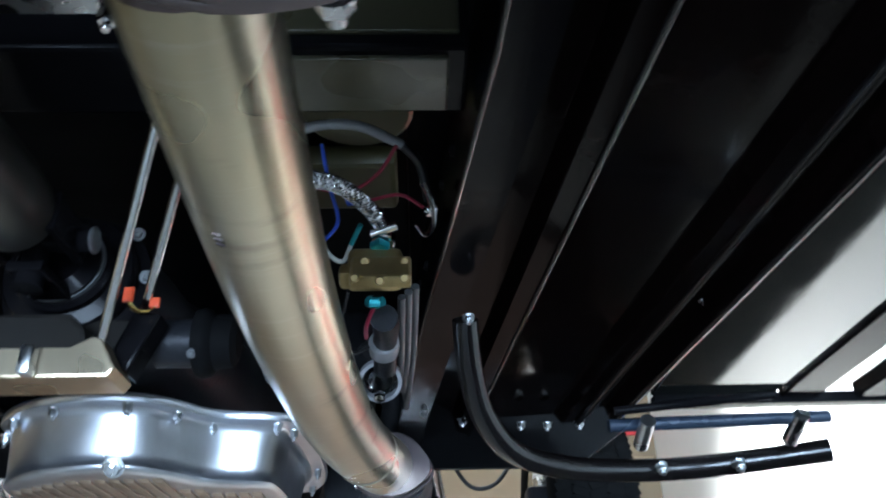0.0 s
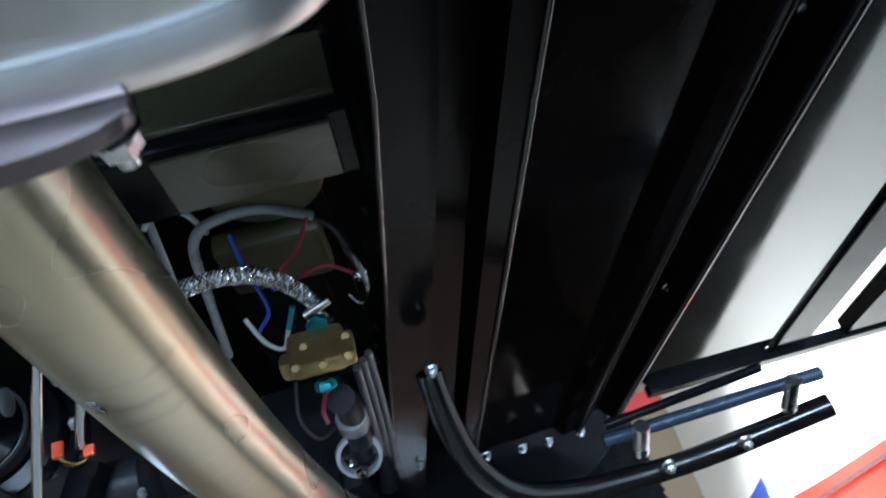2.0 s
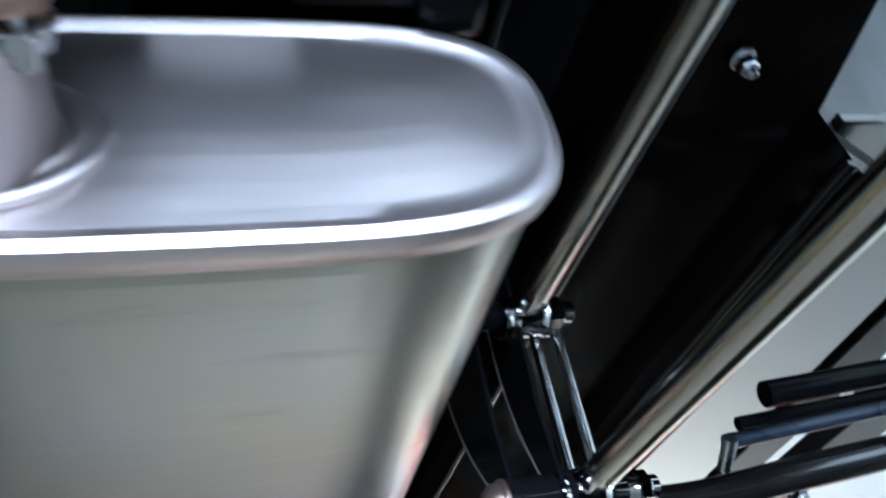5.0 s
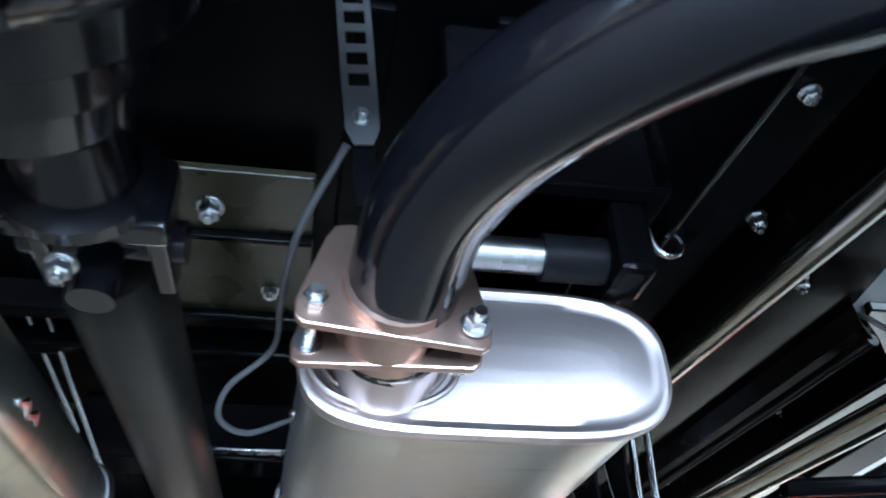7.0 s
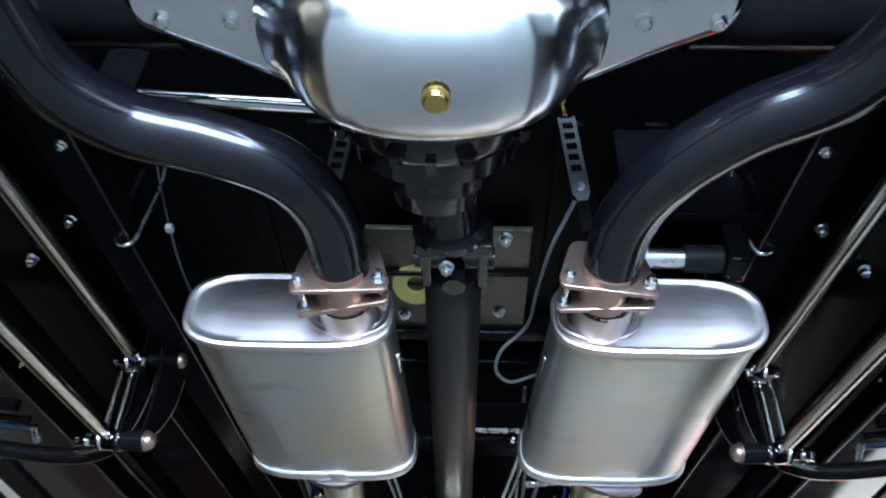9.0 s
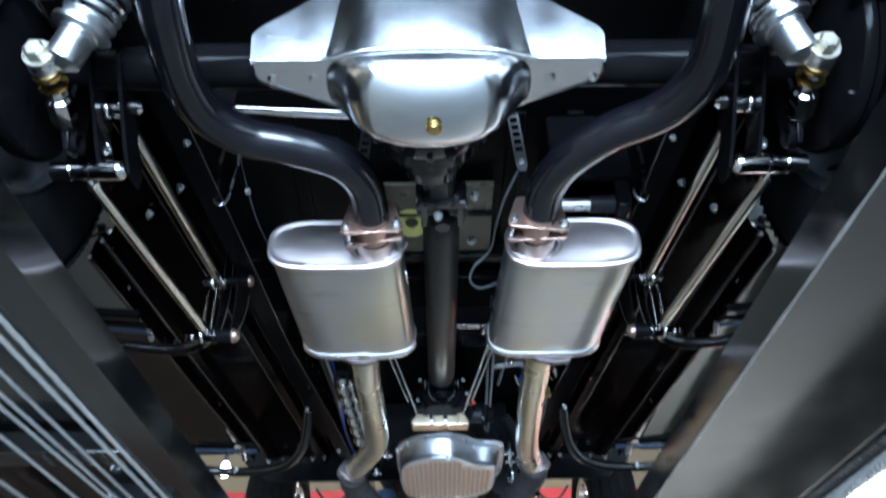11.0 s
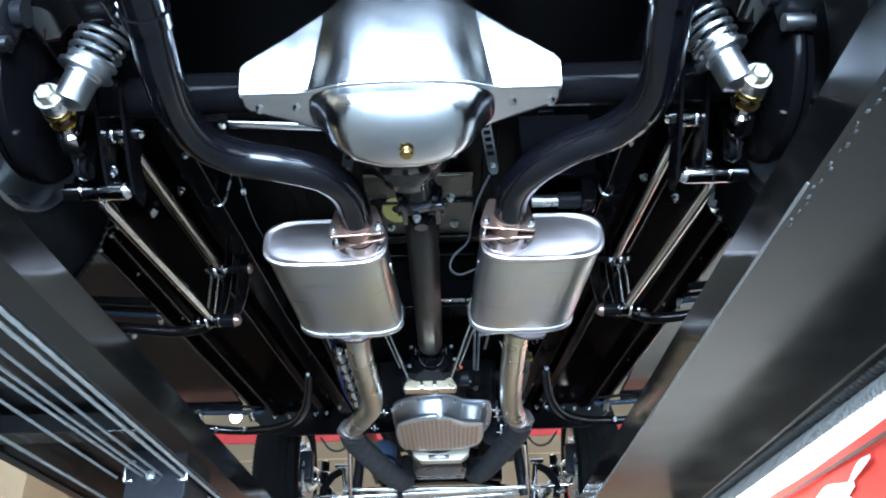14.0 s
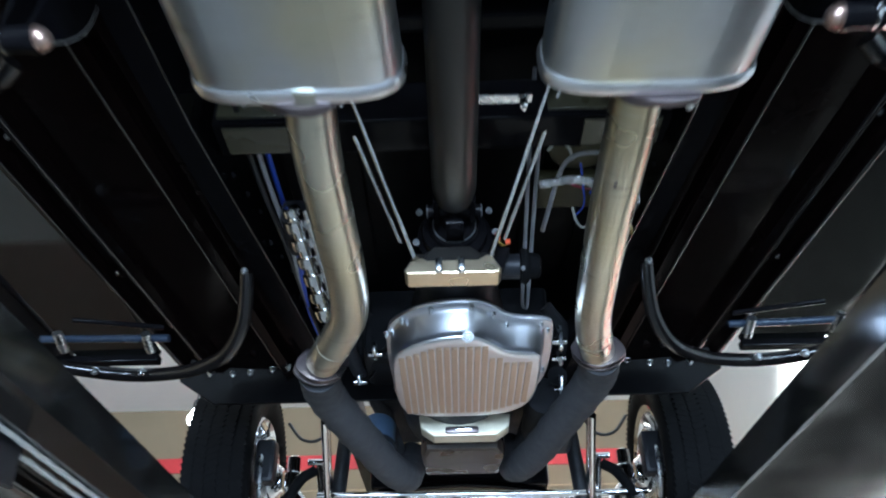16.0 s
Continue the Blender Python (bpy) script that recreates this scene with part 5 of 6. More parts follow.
# ---- front axle and steering ----
fa = thing("front_axle", (0.02, 2.45, 1.64), "chrome dropped tube front axle with steering rods", "front axle")
part("tube", sweep(B(), curve([(-0.50, 2.47, 1.80), (-0.44, 2.46, 1.72), (-0.37, 2.45, 1.668), (-0.2, 2.45, 1.648), (0.02, 2.45, 1.642), (0.24, 2.45, 1.650), (0.40, 2.45, 1.672), (0.47, 2.46, 1.72), (0.54, 2.47, 1.80)]), 0.020, 20), CHROME, fa)
part("tie_rod", bar(B(), (-0.488, 2.38, 1.708), (0.565, 2.40, 1.740), 0.010, 14), CHROME, fa)
part("drag_link", bar(B(), (-0.393, 2.36, 1.736), (0.444, 2.36, 1.726), 0.008, 14), CHROME, fa)
part("stabiliser", bar(B(), (-0.34, 2.43, 1.690), (0.30, 2.43, 1.690), 0.007, 14), CHROME, fa)
part("panhard_rod", bar(B(), (-0.15, 2.40, 1.690), (0.444, 2.42, 1.722), 0.007, 14), CHROME, fa)
part("rod_clamp", box(B(), (-0.15, 2.38, 1.70), (0.025, 0.03, 0.075), 0.005), CAST, fa)
for s in (-1, 1):
    cx = 0.018
    p = thing("steering_spindle", (cx + s * 0.50, 2.47, 1.70), "chrome steering spindle with brake disc", "spindle", "steering spindles")
    part("kingpin", turned(B(), (cx + s * 0.508, 2.47, 1.735), (0, 0, 1), [(0.014, 0), (0.020, 0.005), (0.020, 0.05), (0.026, 0.055), (0.026, 0.10), (0.020, 0.105), (0.020, 0.15), (0.012, 0.155)], 18), CHROME, p)
    part("brake_disc", ring(B(), (cx + s * 0.588, 2.50, 1.822), (1, 0, 0), [(0.06, -0.006), (0.135, -0.006), (0.138, 0), (0.135, 0.006), (0.06, 0.006)], 40), ZINC, p, "bare steel brake disc")
    part("hub", turned(B(), (cx + s * 0.54, 2.50, 1.822), (s, 0, 0), [(0.035, 0), (0.045, 0.01), (0.06, 0.03), (0.062, 0.06), (0.05, 0.065)], 24), CHROME, p)
    part("caliper", box(B(), (cx + s * 0.578, 2.40, 1.85), (0.06, 0.06, 0.13), 0.012), CAST, p)
    part("steering_arm", sweep(B(), curve([(cx + s * 0.515, 2.47, 1.76), (cx + s * 0.50, 2.43, 1.735), (cx + s * 0.505, 2.39, 1.712), (cx + s * 0.53, 2.37, 1.715)]), 0.012, 12), CHROME, p)
    part("hose_guard", sweep(B(), curve([(cx + s * 0.43, 2.42, 1.83), (cx + s * 0.47, 2.41, 1.80), (cx + s * 0.50, 2.40, 1.74), (cx + s * 0.495, 2.40, 1.69)]), 0.016, 12), RUBBER, p)
    for k in range(5):
        q = 2 * math.pi * k / 5
        part("stud", turned(B(), (cx + s * 0.60, 2.50 + 0.05 * math.cos(q), 1.822 + 0.05 * math.sin(q)), (-s, 0, 0), [(0.008, 0), (0.008, 0.02), (0.004, 0.024)], 6), CHROME, p)
    # spring perch and shock
    t = thing("shock_mount", (cx + s * 0.395, 2.42, 1.63), "chrome spring perch with upright shock stud", "shock mount", "front shock mounts")
    part("column", sweep(B(), [(cx + s * 0.392, 2.42, 1.645), (cx + s * 0.405, 2.415, 1.74), (cx + s * 0.418, 2.41, 1.852)], [0.013, 0.011, 0.012], 14), CHROME, t)
    part("cross_pin", bar(B(), (cx + s * 0.395, 2.40, 1.846), (cx + s * 0.452, 2.40, 1.848), 0.010, 12), CHROME, t)
    part("lower_knuckle", turned(B(), (cx + s * 0.388, 2.41, 1.632), (0.3 * s, -1, 0), [(0.010, -0.02), (0.020, -0.012), (0.020, 0.012), (0.010, 0.02)], 14), CHROME, t)
    part("spring_eye", turned(B(), (cx + s * 0.40, 2.44, 1.70), (0, 1, 0), [(0.02, -0.03), (0.022, 0), (0.02, 0.03)], 14), CHROME, t)
    # shock body
    part("shock_body", bar(B(), (cx + s * 0.36, 2.40, 1.70), (cx + s * 0.33, 2.36, 1.98), 0.022, 16), CAST, t)
    # radius rods towards the frame
    for z0, z1 in ((1.675, 1.80), (1.755, 1.86)):
        r_ = thing("radius_rod", (cx + s * 0.38, 2.2, z0), "slim chrome front radius rod", "radius rod", "front radius rods")
        part("rod", bar(B(), (cx + s * 0.385, 2.44, z0), (cx + s * 0.335, 1.95, z1), 0.009, 12), CHROME, r_)
        part("rod_end", turned(B(), (cx + s * 0.385, 2.44, z0), (1, 0, 0), [(0.014, -0.012), (0.016, 0), (0.014, 0.012)], 12), CHROME, r_)
    # brake hose
    h = thing("brake_hose", (cx + s * 0.45, 2.45, 1.95), "thin black looped front brake hose", "hose", "front brake hoses")
    part("hose", sweep(B(), curve([(cx + s * 0.36, 2.4, 2.02), (cx + s * 0.42, 2.42, 1.93), (cx + s * 0.48, 2.43, 1.93), (cx + s * 0.53, 2.45, 1.99)]), 0.005, 8), WIRE_BLACK, h)
solid("cross_member", box(B(), (0.02, 2.58, 1.86), (0.56, 0.10, 0.11), 0.012), BLACK, "gloss black front frame cross-member", "cross-member", "cross-members")
spr = thing("leaf_spring", (0.02, 2.50, 1.68), "dark transverse front leaf spring", "leaf spring")
for k in range(4):
    w = 0.42 - 0.08 * k
    part("leaf", sweep(B(), [(0.02 + w * a, 2.485, 1.715 + 0.075 * (1 - (a * w / 0.42) ** 2) + 0.008 * k) for a in (-1, -0.75, -0.5, -0.25, 0, 0.25, 0.5, 0.75, 1)], 0.018, 8, True, 0.22), BLACK, spr)
pump = thing("steering_box", (0.30, 2.2, 1.80), "dark cast steering box beside the engine", "steering box")
part("body", box(B(), (0.29, 2.20, 1.87), (0.09, 0.16, 0.12), 0.015), CAST, pump)
starter = thing("starter_motor", (0.22, 1.92, 1.75), "round black starter motor beside the bell housing", "starter")
part("body", bar(B(), (0.225, 1.82, 1.80), (0.225, 2.04, 1.80), 0.045, 20), CAST, starter)
part("solenoid", bar(B(), (0.26, 1.84, 1.86), (0.26, 1.98, 1.86), 0.024, 16), CAST, starter)
filt = thing("oil_filter", (-0.20, 2.0, 1.78), "blue-grey screw-on oil filter", "oil filter")
part("can", turned(B(), (-0.19, 2.02, 1.74), (0, 0.4, 1), [(0.03, 0), (0.045, 0.006), (0.046, 0.09), (0.04, 0.10)], 24), BLUEGREY, filt)
part("ribs", ring(B(), (-0.19, 2.025, 1.757), (0, 0.4, 1), [(0.044, -0.008), (0.048, -0.006), (0.048, 0.006), (0.044, 0.008)], 24), CAST, filt)
fw = solid("toe_board", prism(B(), [(-0.60, -0.02), (-0.70, 0.05), (-0.66, 0.46), (0.66, 0.46), (0.70, 0.05), (0.60, -0.02)], (0, 1.945, 1.872), (1, 0, 0), (0, 0.15, 1), (0, 0.012, 0), 0.002), FLOORPAN, "satin black sheet toe-board and firewall", "firewall")

# ---- coilovers ----


def coilover(s, x0):
    t = thing("coilover", (s * x0, -0.08, 1.79), "silver coilover shock with chrome spring", "shock absorber", "rear coilovers")
    a = Vector((s * (x0 - 0.022), -0.088, 1.806))
    b = Vector((s * (x0 - 0.150), -0.165, 2.105))
    d = (b - a).normalized()
    part("body", turned(B(), a, d, [(0.010, -0.006), (0.018, 0.0), (0.0265, 0.006), (0.0265, 0.050), (0.029, 0.051), (0.029, 0.064)], 28), SATIN, t, "satin aluminium shock body")
    part("spring_seat", turned(B(), a + d * 0.056, d, [(0.034, 0), (0.044, 0.003), (0.044, 0.010), (0.038, 0.012), (0.036, 0.022)], 28), SATIN, t)
    u, w = frame_of(d)
    n = 15 * 20
    coil = [a + d * (0.078 + 0.235 * i / n) + 0.037 * (u * math.cos(2 * math.pi * i / 20) + w * math.sin(2 * math.pi * i / 20)) for i in range(n + 1)]
    part("spring", sweep(B(), coil, 0.0050, 7), SATIN, t, "chrome coil spring")
    part("rod", bar(B(), a + d * 0.09, b, 0.016, 16), CAST, t)
    part("eye", turned(B(), Vector((s * x0, -0.09, 1.806)), (0, 1, 0), [(0.018, -0.012), (0.021, -0.008), (0.021, 0.010), (0.018, 0.014)], 20), SATIN, t)
    bm = turned(turned(B(), (s * x0, -0.105, 1.808), (0, -1, -0.25), [(0.022, 0), (0.023, 0.002), (0.022, 0.005)], 24), (s * x0, -0.110, 1.807), (0, -1, -0.25), [(0.016, 0), (0.016, 0.012), (0.012, 0.015), (0.005, 0.015)], 6)
    part("bolt_head", bm, PALEBOLT, t, "pale plated hex bolt head")
    for y in (-0.072, -0.050):
        part("washer", ring(B(), (s * x0, y, 1.806), (0, 1, 0), [(0.012, -0.002), (0.022, -0.002), (0.022, 0.002), (0.012, 0.002)], 24), BRASS, t, "yellow plated washer")
    part("standoff", turned(B(), (s * x0, -0.048, 1.806), (s * 0.10, 1, -0.16), [(0.015, 0), (0.016, 0.003), (0.016, 0.020), (0.021, 0.024), (0.021, 0.060), (0.013, 0.075), (0.013, 0.09)], 8), CHROME, t, "polished tapered standoff")
    m = thing("shock_bracket", (s * x0, 0.04, 1.77), "black steel shock bracket on the axle", "bracket", "shock brackets")
    part("plate", prism(B(), [(-0.035, 1.90), (0.03, 1.89), (0.045, 1.80), (0.035, 1.765), (0.0, 1.755), (-0.03, 1.80)], (s * (x0 + 0.004) - 0.004, 0.035, 0), (0, 0.9, 0.0), (0, 0, 1), (0.008, 0, 0), 0.001), BLACK, m)
    part("ring_end", ring(B(), (s * (x0 + 0.002), 0.05, 1.782), (1, 0, 0), [(0.012, -0.01), (0.020, -0.01), (0.020, 0.01), (0.012, 0.01)], 20), BLACK, m)
    part("bolt", hexnut(B(), (s * (x0 - 0.03), 0.085, 1.80), (0, -0.5, -1), 0.007, 0.012), ZINC, m)
    for ob in (t, m):
        ob.location += Vector((-s * 0.006, 0.004, -0.020))
    # brake
    c = thing("rear_caliper", (s * 0.61, -0.16, 1.86), "dark rear brake caliper on a black backing plate", "brake caliper", "rear calipers")
    part("body", box(B(), (s * 0.63, -0.165, 1.93), (0.055, 0.07, 0.14), 0.014), CAST, c)
    part("piston", bar(B(), (s * 0.585, -0.165, 1.905), (s * 0.61, -0.165, 1.905), 0.022, 18), CAST, c)
    part("bridge_bolt", bar(B(), (s * 0.60, -0.16, 1.845), (s * 0.645, -0.16, 1.845), 0.014, 14), SATIN, c)
    part("backing_plate", turned(B(), (s * 0.622, 0.0, 1.88), (s, 0, 0), [(0.05, -0.02), (0.10, -0.016), (0.15, -0.004), (0.155, 0.004), (0.155, 0.012)], 36), BLACK, c)
    part("disc", ring(B(), (s * 0.645, 0.0, 1.88), (1, 0, 0), [(0.08, -0.005), (0.15, -0.005), (0.15, 0.005), (0.08, 0.005)], 40), BLACK, c)


SATIN = mat("satin_aluminium", (0.70, 0.71, 0.72), 0.3, 1, (0.60, 0.60, 0.60), 60, 0.5, 0.05, 300, 0, 0.08)
PALEBOLT = mat("pale_plated_bolt", (0.66, 0.62, 0.52), 0.3, 0.95, (0.55, 0.50, 0.40), 90, 0.6, 0, None, 0, 0.08)
coilover(1, 0.572)
coilover(-1, 0.558)

# ---- panhard rod, straps and lines round the rear axle ----
t = thing("panhard_rod", (-0.2, 0.12, 1.87), "bright chrome panhard rod with rod ends", "panhard rod")
part("rod", bar(B(), (-0.350, 0.166, 1.943), (0.06, 0.172, 1.918), 0.0105, 18), CHROME, t)
part("rod_end", turned(B(), (-0.368, 0.166, 1.950), (0, 1, 0), [(0.012, -0.012), (0.017, -0.006), (0.017, 0.006), (0.012, 0.012)], 18), CHROME, t)
part("bracket", prism(B(), [(-0.03, -0.02), (0.02, -0.02), (0.02, 0.05), (-0.03, 0.06)], (-0.37, 0.150, 1.955), (1, 0, 0), (0, 0, 1), (0, 0.006, 0), 0.001), BLACK, t)
for s, x in ((-1, -0.118), (1, 0.158)):
    t = thing("hanger_strap", (x, 0.2, 1.83), "perforated grey zinc hanger strap", "hanger strap", "hanger straps")
    o = Vector((x - s * 0.002, 0.228, 1.983))
    v = Vector((s * 0.012, 0.022, -0.10))
    u = Vector((0.0095, 0, 0.0012 * s))
    bm = B()
    # ladder-like strip that leaves round-cornered holes open
    for side in (-1, 1):
        prism(bm, [(side * 0.7, 0), (side * 1.15, 0), (side * 1.15, 0.82), (side * 0.7, 0.82)], o, u, v, (0, 0.0015, 0))
    for k in range(6):
        a = 0.02 + k * 0.152
        prism(bm, [(-0.7, a), (0.7, a), (0.7, a + 0.055), (-0.7, a + 0.055)], o, u, v, (0, 0.0015, 0))
    prism(bm, [(-1.15, 0.82), (1.15, 0.82), (1.1, 1.08), (0.6, 1.18), (-0.6, 1.18), (-1.1, 1.08)], o, u, v, (0, 0.0015, 0))
    part("strap", bm, DULLZINC, t)
    part("bolt", hexnut(B(), o + v * 1.0, (0, -1, -0.2), 0.004, 0.006), ZINC, t)
    part("tab", prism(B(), [(-0.8, 1.1), (0.8, 1.1), (0.7, 1.55), (-0.7, 1.55)], o + Vector((0, 0.004, 0)), u, v, (0, 0.003, 0)), BLACK, t)
hook = thing("hanger_hook", (0.154, 0.221, 1.98), "small yellow plated hook on the strap", "hook")
part("hook", sweep(B(), curve([(0.154, 0.226, 1.982), (0.152, 0.221, 2.002), (0.155, 0.221, 2.022)]), 0.004, 10), BRASS, hook)
for s in (-1, 1):
    t = thing("brake_line", (s * 0.41, 0.33, 1.86), "thin bright bent brake line with blue fitting", "brake line", "rear brake lines")
    part("pipe", sweep(B(), curve([(s * 0.400, 0.37, 2.03), (s * 0.397, 0.37, 1.990), (s * 0.402, 0.37, 1.930), (s * 0.405, 0.37, 1.900), (s * 0.411, 0.37, 1.886), (s * 0.424, 0.37, 1.885), (s * 0.433, 0.37, 1.900), (s * 0.447, 0.37, 1.940), (s * 0.452, 0.368, 1.955)], 5), 0.0028, 8), ZINC, t)
    part("fitting", turned(B(), (s * 0.450, 0.369, 1.948), (s * 0.25, 0, 1), [(0.005, 0), (0.008, 0.003), (0.008, 0.016), (0.005, 0.018)], 6), WIRE_BLUE, t, "blue anodised fitting")
    part("union", turned(B(), (s * 0.456, 0.368, 1.968), (s * 0.3, -0.2, 1), [(0.008, 0), (0.011, 0.003), (0.011, 0.014), (0.006, 0.018)], 6), ZINC, t)
    part("hose", sweep(B(), curve([(s * 0.462, 0.366, 1.985), (s * 0.470, 0.345, 2.015), (s * 0.490, 0.27, 2.03), (s * 0.515, 0.16, 1.99), (s * 0.52, 0.06, 1.925)], 6), 0.0048, 10), HOSE, t)
    part("tab", box(B(), (s * 0.478, 0.373, 1.966), (0.05, 0.003, 0.018), 0.001), BLACK, t)
    w = thing("wire", (s * 0.38, 0.4, 1.9), "thin dark sensor wire along the floor", "wire", "loose wires")
    part("lead", sweep(B(), curve([(s * 0.385, 0.30, 1.99), (s * 0.372, 0.38, 1.93), (s * 0.355, 0.45, 1.885), (s * 0.33, 0.55, 1.86)], 6), 0.0014, 6), DARKHOSE, w)
    part("connector", box(B(), (s * 0.372, 0.385, 1.928), (0.010, 0.012, 0.010), 0.002), WIRE_WHITE, w)

# ---- behind the rear yoke ----
pl = thing("olive_floor_plate", (0.005, 0.65, 2.05), "olive primed floor plates with a yellow ring", "floor plate")
part("rear_plate", box(B(), (0.006, 0.570, 2.056), (0.268, 0.100, 0.010), 0.002), DARKOLIVE, pl)
part("front_plate", box(B(), (0.022, 0.710, 2.052), (0.238, 0.158, 0.010), 0.002), DARKOLIVE, pl)
part("seam", box(B(), (0.012, 0.625, 2.050), (0.255, 0.008, 0.016), 0.002), BLACK, pl)
part("ring", ring(B(), (-0.050, 0.648, 2.040), (0, 0.35, 1), [(0.016, -0.003), (0.040, -0.003), (0.040, 0.003), (0.016, 0.003)], 32), GOLD, pl, "yellow painted ring")
part("bolt", hexnut(B(), (0.094, 0.733, 2.047), (0, -0.2, -1), 0.008, 0.010), ZINC, pl)
part("bolt", hexnut(B(), (-0.075, 0.745, 2.047), (0, -0.2, -1), 0.008, 0.010), ZINC, pl)
sol = thing("fuel_solenoid", (0.32, 0.33, 1.82), "black cylinder unit with bright silver nose", "solenoid")
part("nose", turned(B(), (0.252, 0.360, 1.866), (1, 0, 0), [(0.010, 0), (0.0135, 0.002), (0.0135, 0.058)], 18), SATIN, sol, "bright silver nose")
part("body", bar(B(), (0.309, 0.360, 1.866), (0.385, 0.360, 1.866), 0.018, 18), CAST, sol)
part("end_bracket", box(B(), (0.372, 0.355, 1.886), (0.03, 0.05, 0.09), 0.006), BLACK, sol)
bb = thing("battery_box", (0.315, 0.40, 1.90), "gloss black battery box under the floor", "battery box")
part("case", box(B(), (0.315, 0.40, 1.985), (0.16, 0.16, 0.17), 0.008), BLACK, bb)
part("bottom_flange", box(B(), (0.315, 0.40, 1.903), (0.172, 0.172, 0.006), 0.002), BLACK, bb)
hz = thing("grey_hose", (0.14, 0.45, 1.8), "thin grey looped vent hose beside the drive shaft", "hose")
part("hose", sweep(B(), curve([(0.16, 0.25, 1.86), (0.135, 0.30, 1.83), (0.125, 0.38, 1.83), (0.118, 0.47, 1.835), (0.085, 0.50, 1.815), (0.078, 0.53, 1.80), (0.10, 0.56, 1.80), (0.14, 0.57, 1.82)], 6), 0.0026, 10), DARKHOSE, hz)
for y in (0.80, 0.9):
    solid("floor_brace", box(B(), (0.0, y, 2.055), (0.70, 0.03, 0.04), 0.004), BLACK, "black folded floor brace strip", "floor brace", "floor braces")
clip = thing("cross_strap", (0.06, 0.96, 1.93), "thin bright strap with a bolt across the tunnel", "strap")
part("strap", box(B(), (0.075, 0.955, 1.927), (0.13, 0.016, 0.003), 0.0005), ZINC, clip)
part("bolt", hexnut(B(), (0.126, 0.955, 1.925), (0, 0, -1), 0.006, 0.016), CHROME, clip)

# ---- fuel pump and lines inside the right rail ----
fp = thing("fuel_pump", (0.289, 1.187, 1.832), "yellow plated fuel pump block with cover bolts", "fuel pump")
tilt = Matrix.Rotation(radians(-28), 4, "X")
part("cover", box(B(), (0.294, 1.174, 1.846), (0.054, 0.014, 0.033), 0.003, tilt), PUMP, fp)
part("body", box(B(), (0.288, 1.192, 1.858), (0.050, 0.028, 0.036), 0.006, tilt), PUMP, fp)
part("port_boss", box(B(), (0.264, 1.185, 1.848), (0.016, 0.020, 0.018), 0.005, tilt), PUMP, fp)
for x, z in ((0.280, 0.012), (0.315, 0.012), (0.315, -0.011), (0.272, -0.010), (0.294, -0.014)):
    part("cover_bolt", turned(B(), (x, 1.166 + z * 0.5, 1.844 + z), (0, -0.88, -0.47), [(0.0042, 0), (0.0042, 0.003), (0.003, 0.0045)], 10), PUMP, fp)
part("upper_fitting", turned(B(), (0.292, 1.187, 1.874), (0.05, 0.45, 1), [(0.009, 0), (0.0105, 0.003), (0.0105, 0.007), (0.008, 0.009)], 6), TEAL, fp, "teal anodised fitting")
part("hose_clamp", turned(B(), (0.295, 1.194, 1.886), (0.05, 0.3, 1), [(0.0095, 0), (0.0112, 0.001), (0.0112, 0.009), (0.0095, 0.010)], 20), CHROME, fp)
part("clamp_screw", bar(B(), (0.284, 1.184, 1.890), (0.308, 1.178, 1.896), 0.0042, 12), CHROME, fp)
part("lower_fitting", turned(B(), (0.288, 1.198, 1.834), (0, 0.55, -0.8), [(0.007, 0), (0.0095, 0.003), (0.0095, 0.008), (0.007, 0.010)], 6), TEAL, fp, "teal anodised fitting")
bh = thing("braided_hose", (0.242, 1.122, 1.902), "braided steel fuel hose with chrome clamp", "hose")
pts = curve([(0.296, 1.197, 1.894), (0.292, 1.194, 1.907), (0.280, 1.172, 1.914), (0.260, 1.140, 1.914), (0.236, 1.122, 1.910), (0.208, 1.115, 1.905), (0.162, 1.122, 1.902)], 10)
part("hose", sweep(B(), pts, 0.0068, 16), BRAID, bh)
bm = B()
m = len(pts) * 4
for k in range(9):
    for hand in (-1, 1):
        run = []
        for i in range(m - 4):
            f = i / 4
            p, q = pts[int(f)], pts[min(int(f) + 1, len(pts) - 1)]
            e, g = frame_of(q - p) if q != p else frame_of((0, 0, 1))
            ang = 2 * math.pi * k / 9 + hand * i * 0.16
            run.append(p.lerp(q, f - int(f)) + 0.0072 * (e * math.cos(ang) + g * math.sin(ang)))
        sweep(bm, run, 0.0006, 4)
tagged(part("braid", bm, CHROME, bh, "woven bright wire braid"), kind="stuff")
ff = thing("fuel_filter", (0.280, 1.402, 1.792), "clear plastic fuel filter bowl with grey neck", "fuel filter")
part("neck", sweep(B(), curve([(0.288, 1.212, 1.828), (0.288, 1.262, 1.840), (0.284, 1.332, 1.852), (0.282, 1.382, 1.842)], 6), 0.013, 16), CAST, ff)
part("collar", turned(B(), (0.283, 1.322, 1.852), (0, 1, -0.25), [(0.0135, 0), (0.0165, 0.003), (0.0165, 0.020), (0.0135, 0.024)], 20), HOSE, ff)
part("bowl", ring(B(), (0.276, 1.398, 1.834), (0, -0.75, -0.66), [(0.0205, -0.007), (0.0245, -0.006), (0.0260, 0.0), (0.0245, 0.006), (0.0205, 0.007), (0.0195, 0.0)], 36), PLASTIC, ff, "pale translucent rim of the bowl")
part("bowl_glass", turned(B(), (0.276, 1.400, 1.836), (0, -0.75, -0.66), [(0.0205, -0.008), (0.0205, -0.002), (0.017, 0.004), (0.010, 0.008), (0.002, 0.009)], 28), CLEAR, ff, "clear bowl")
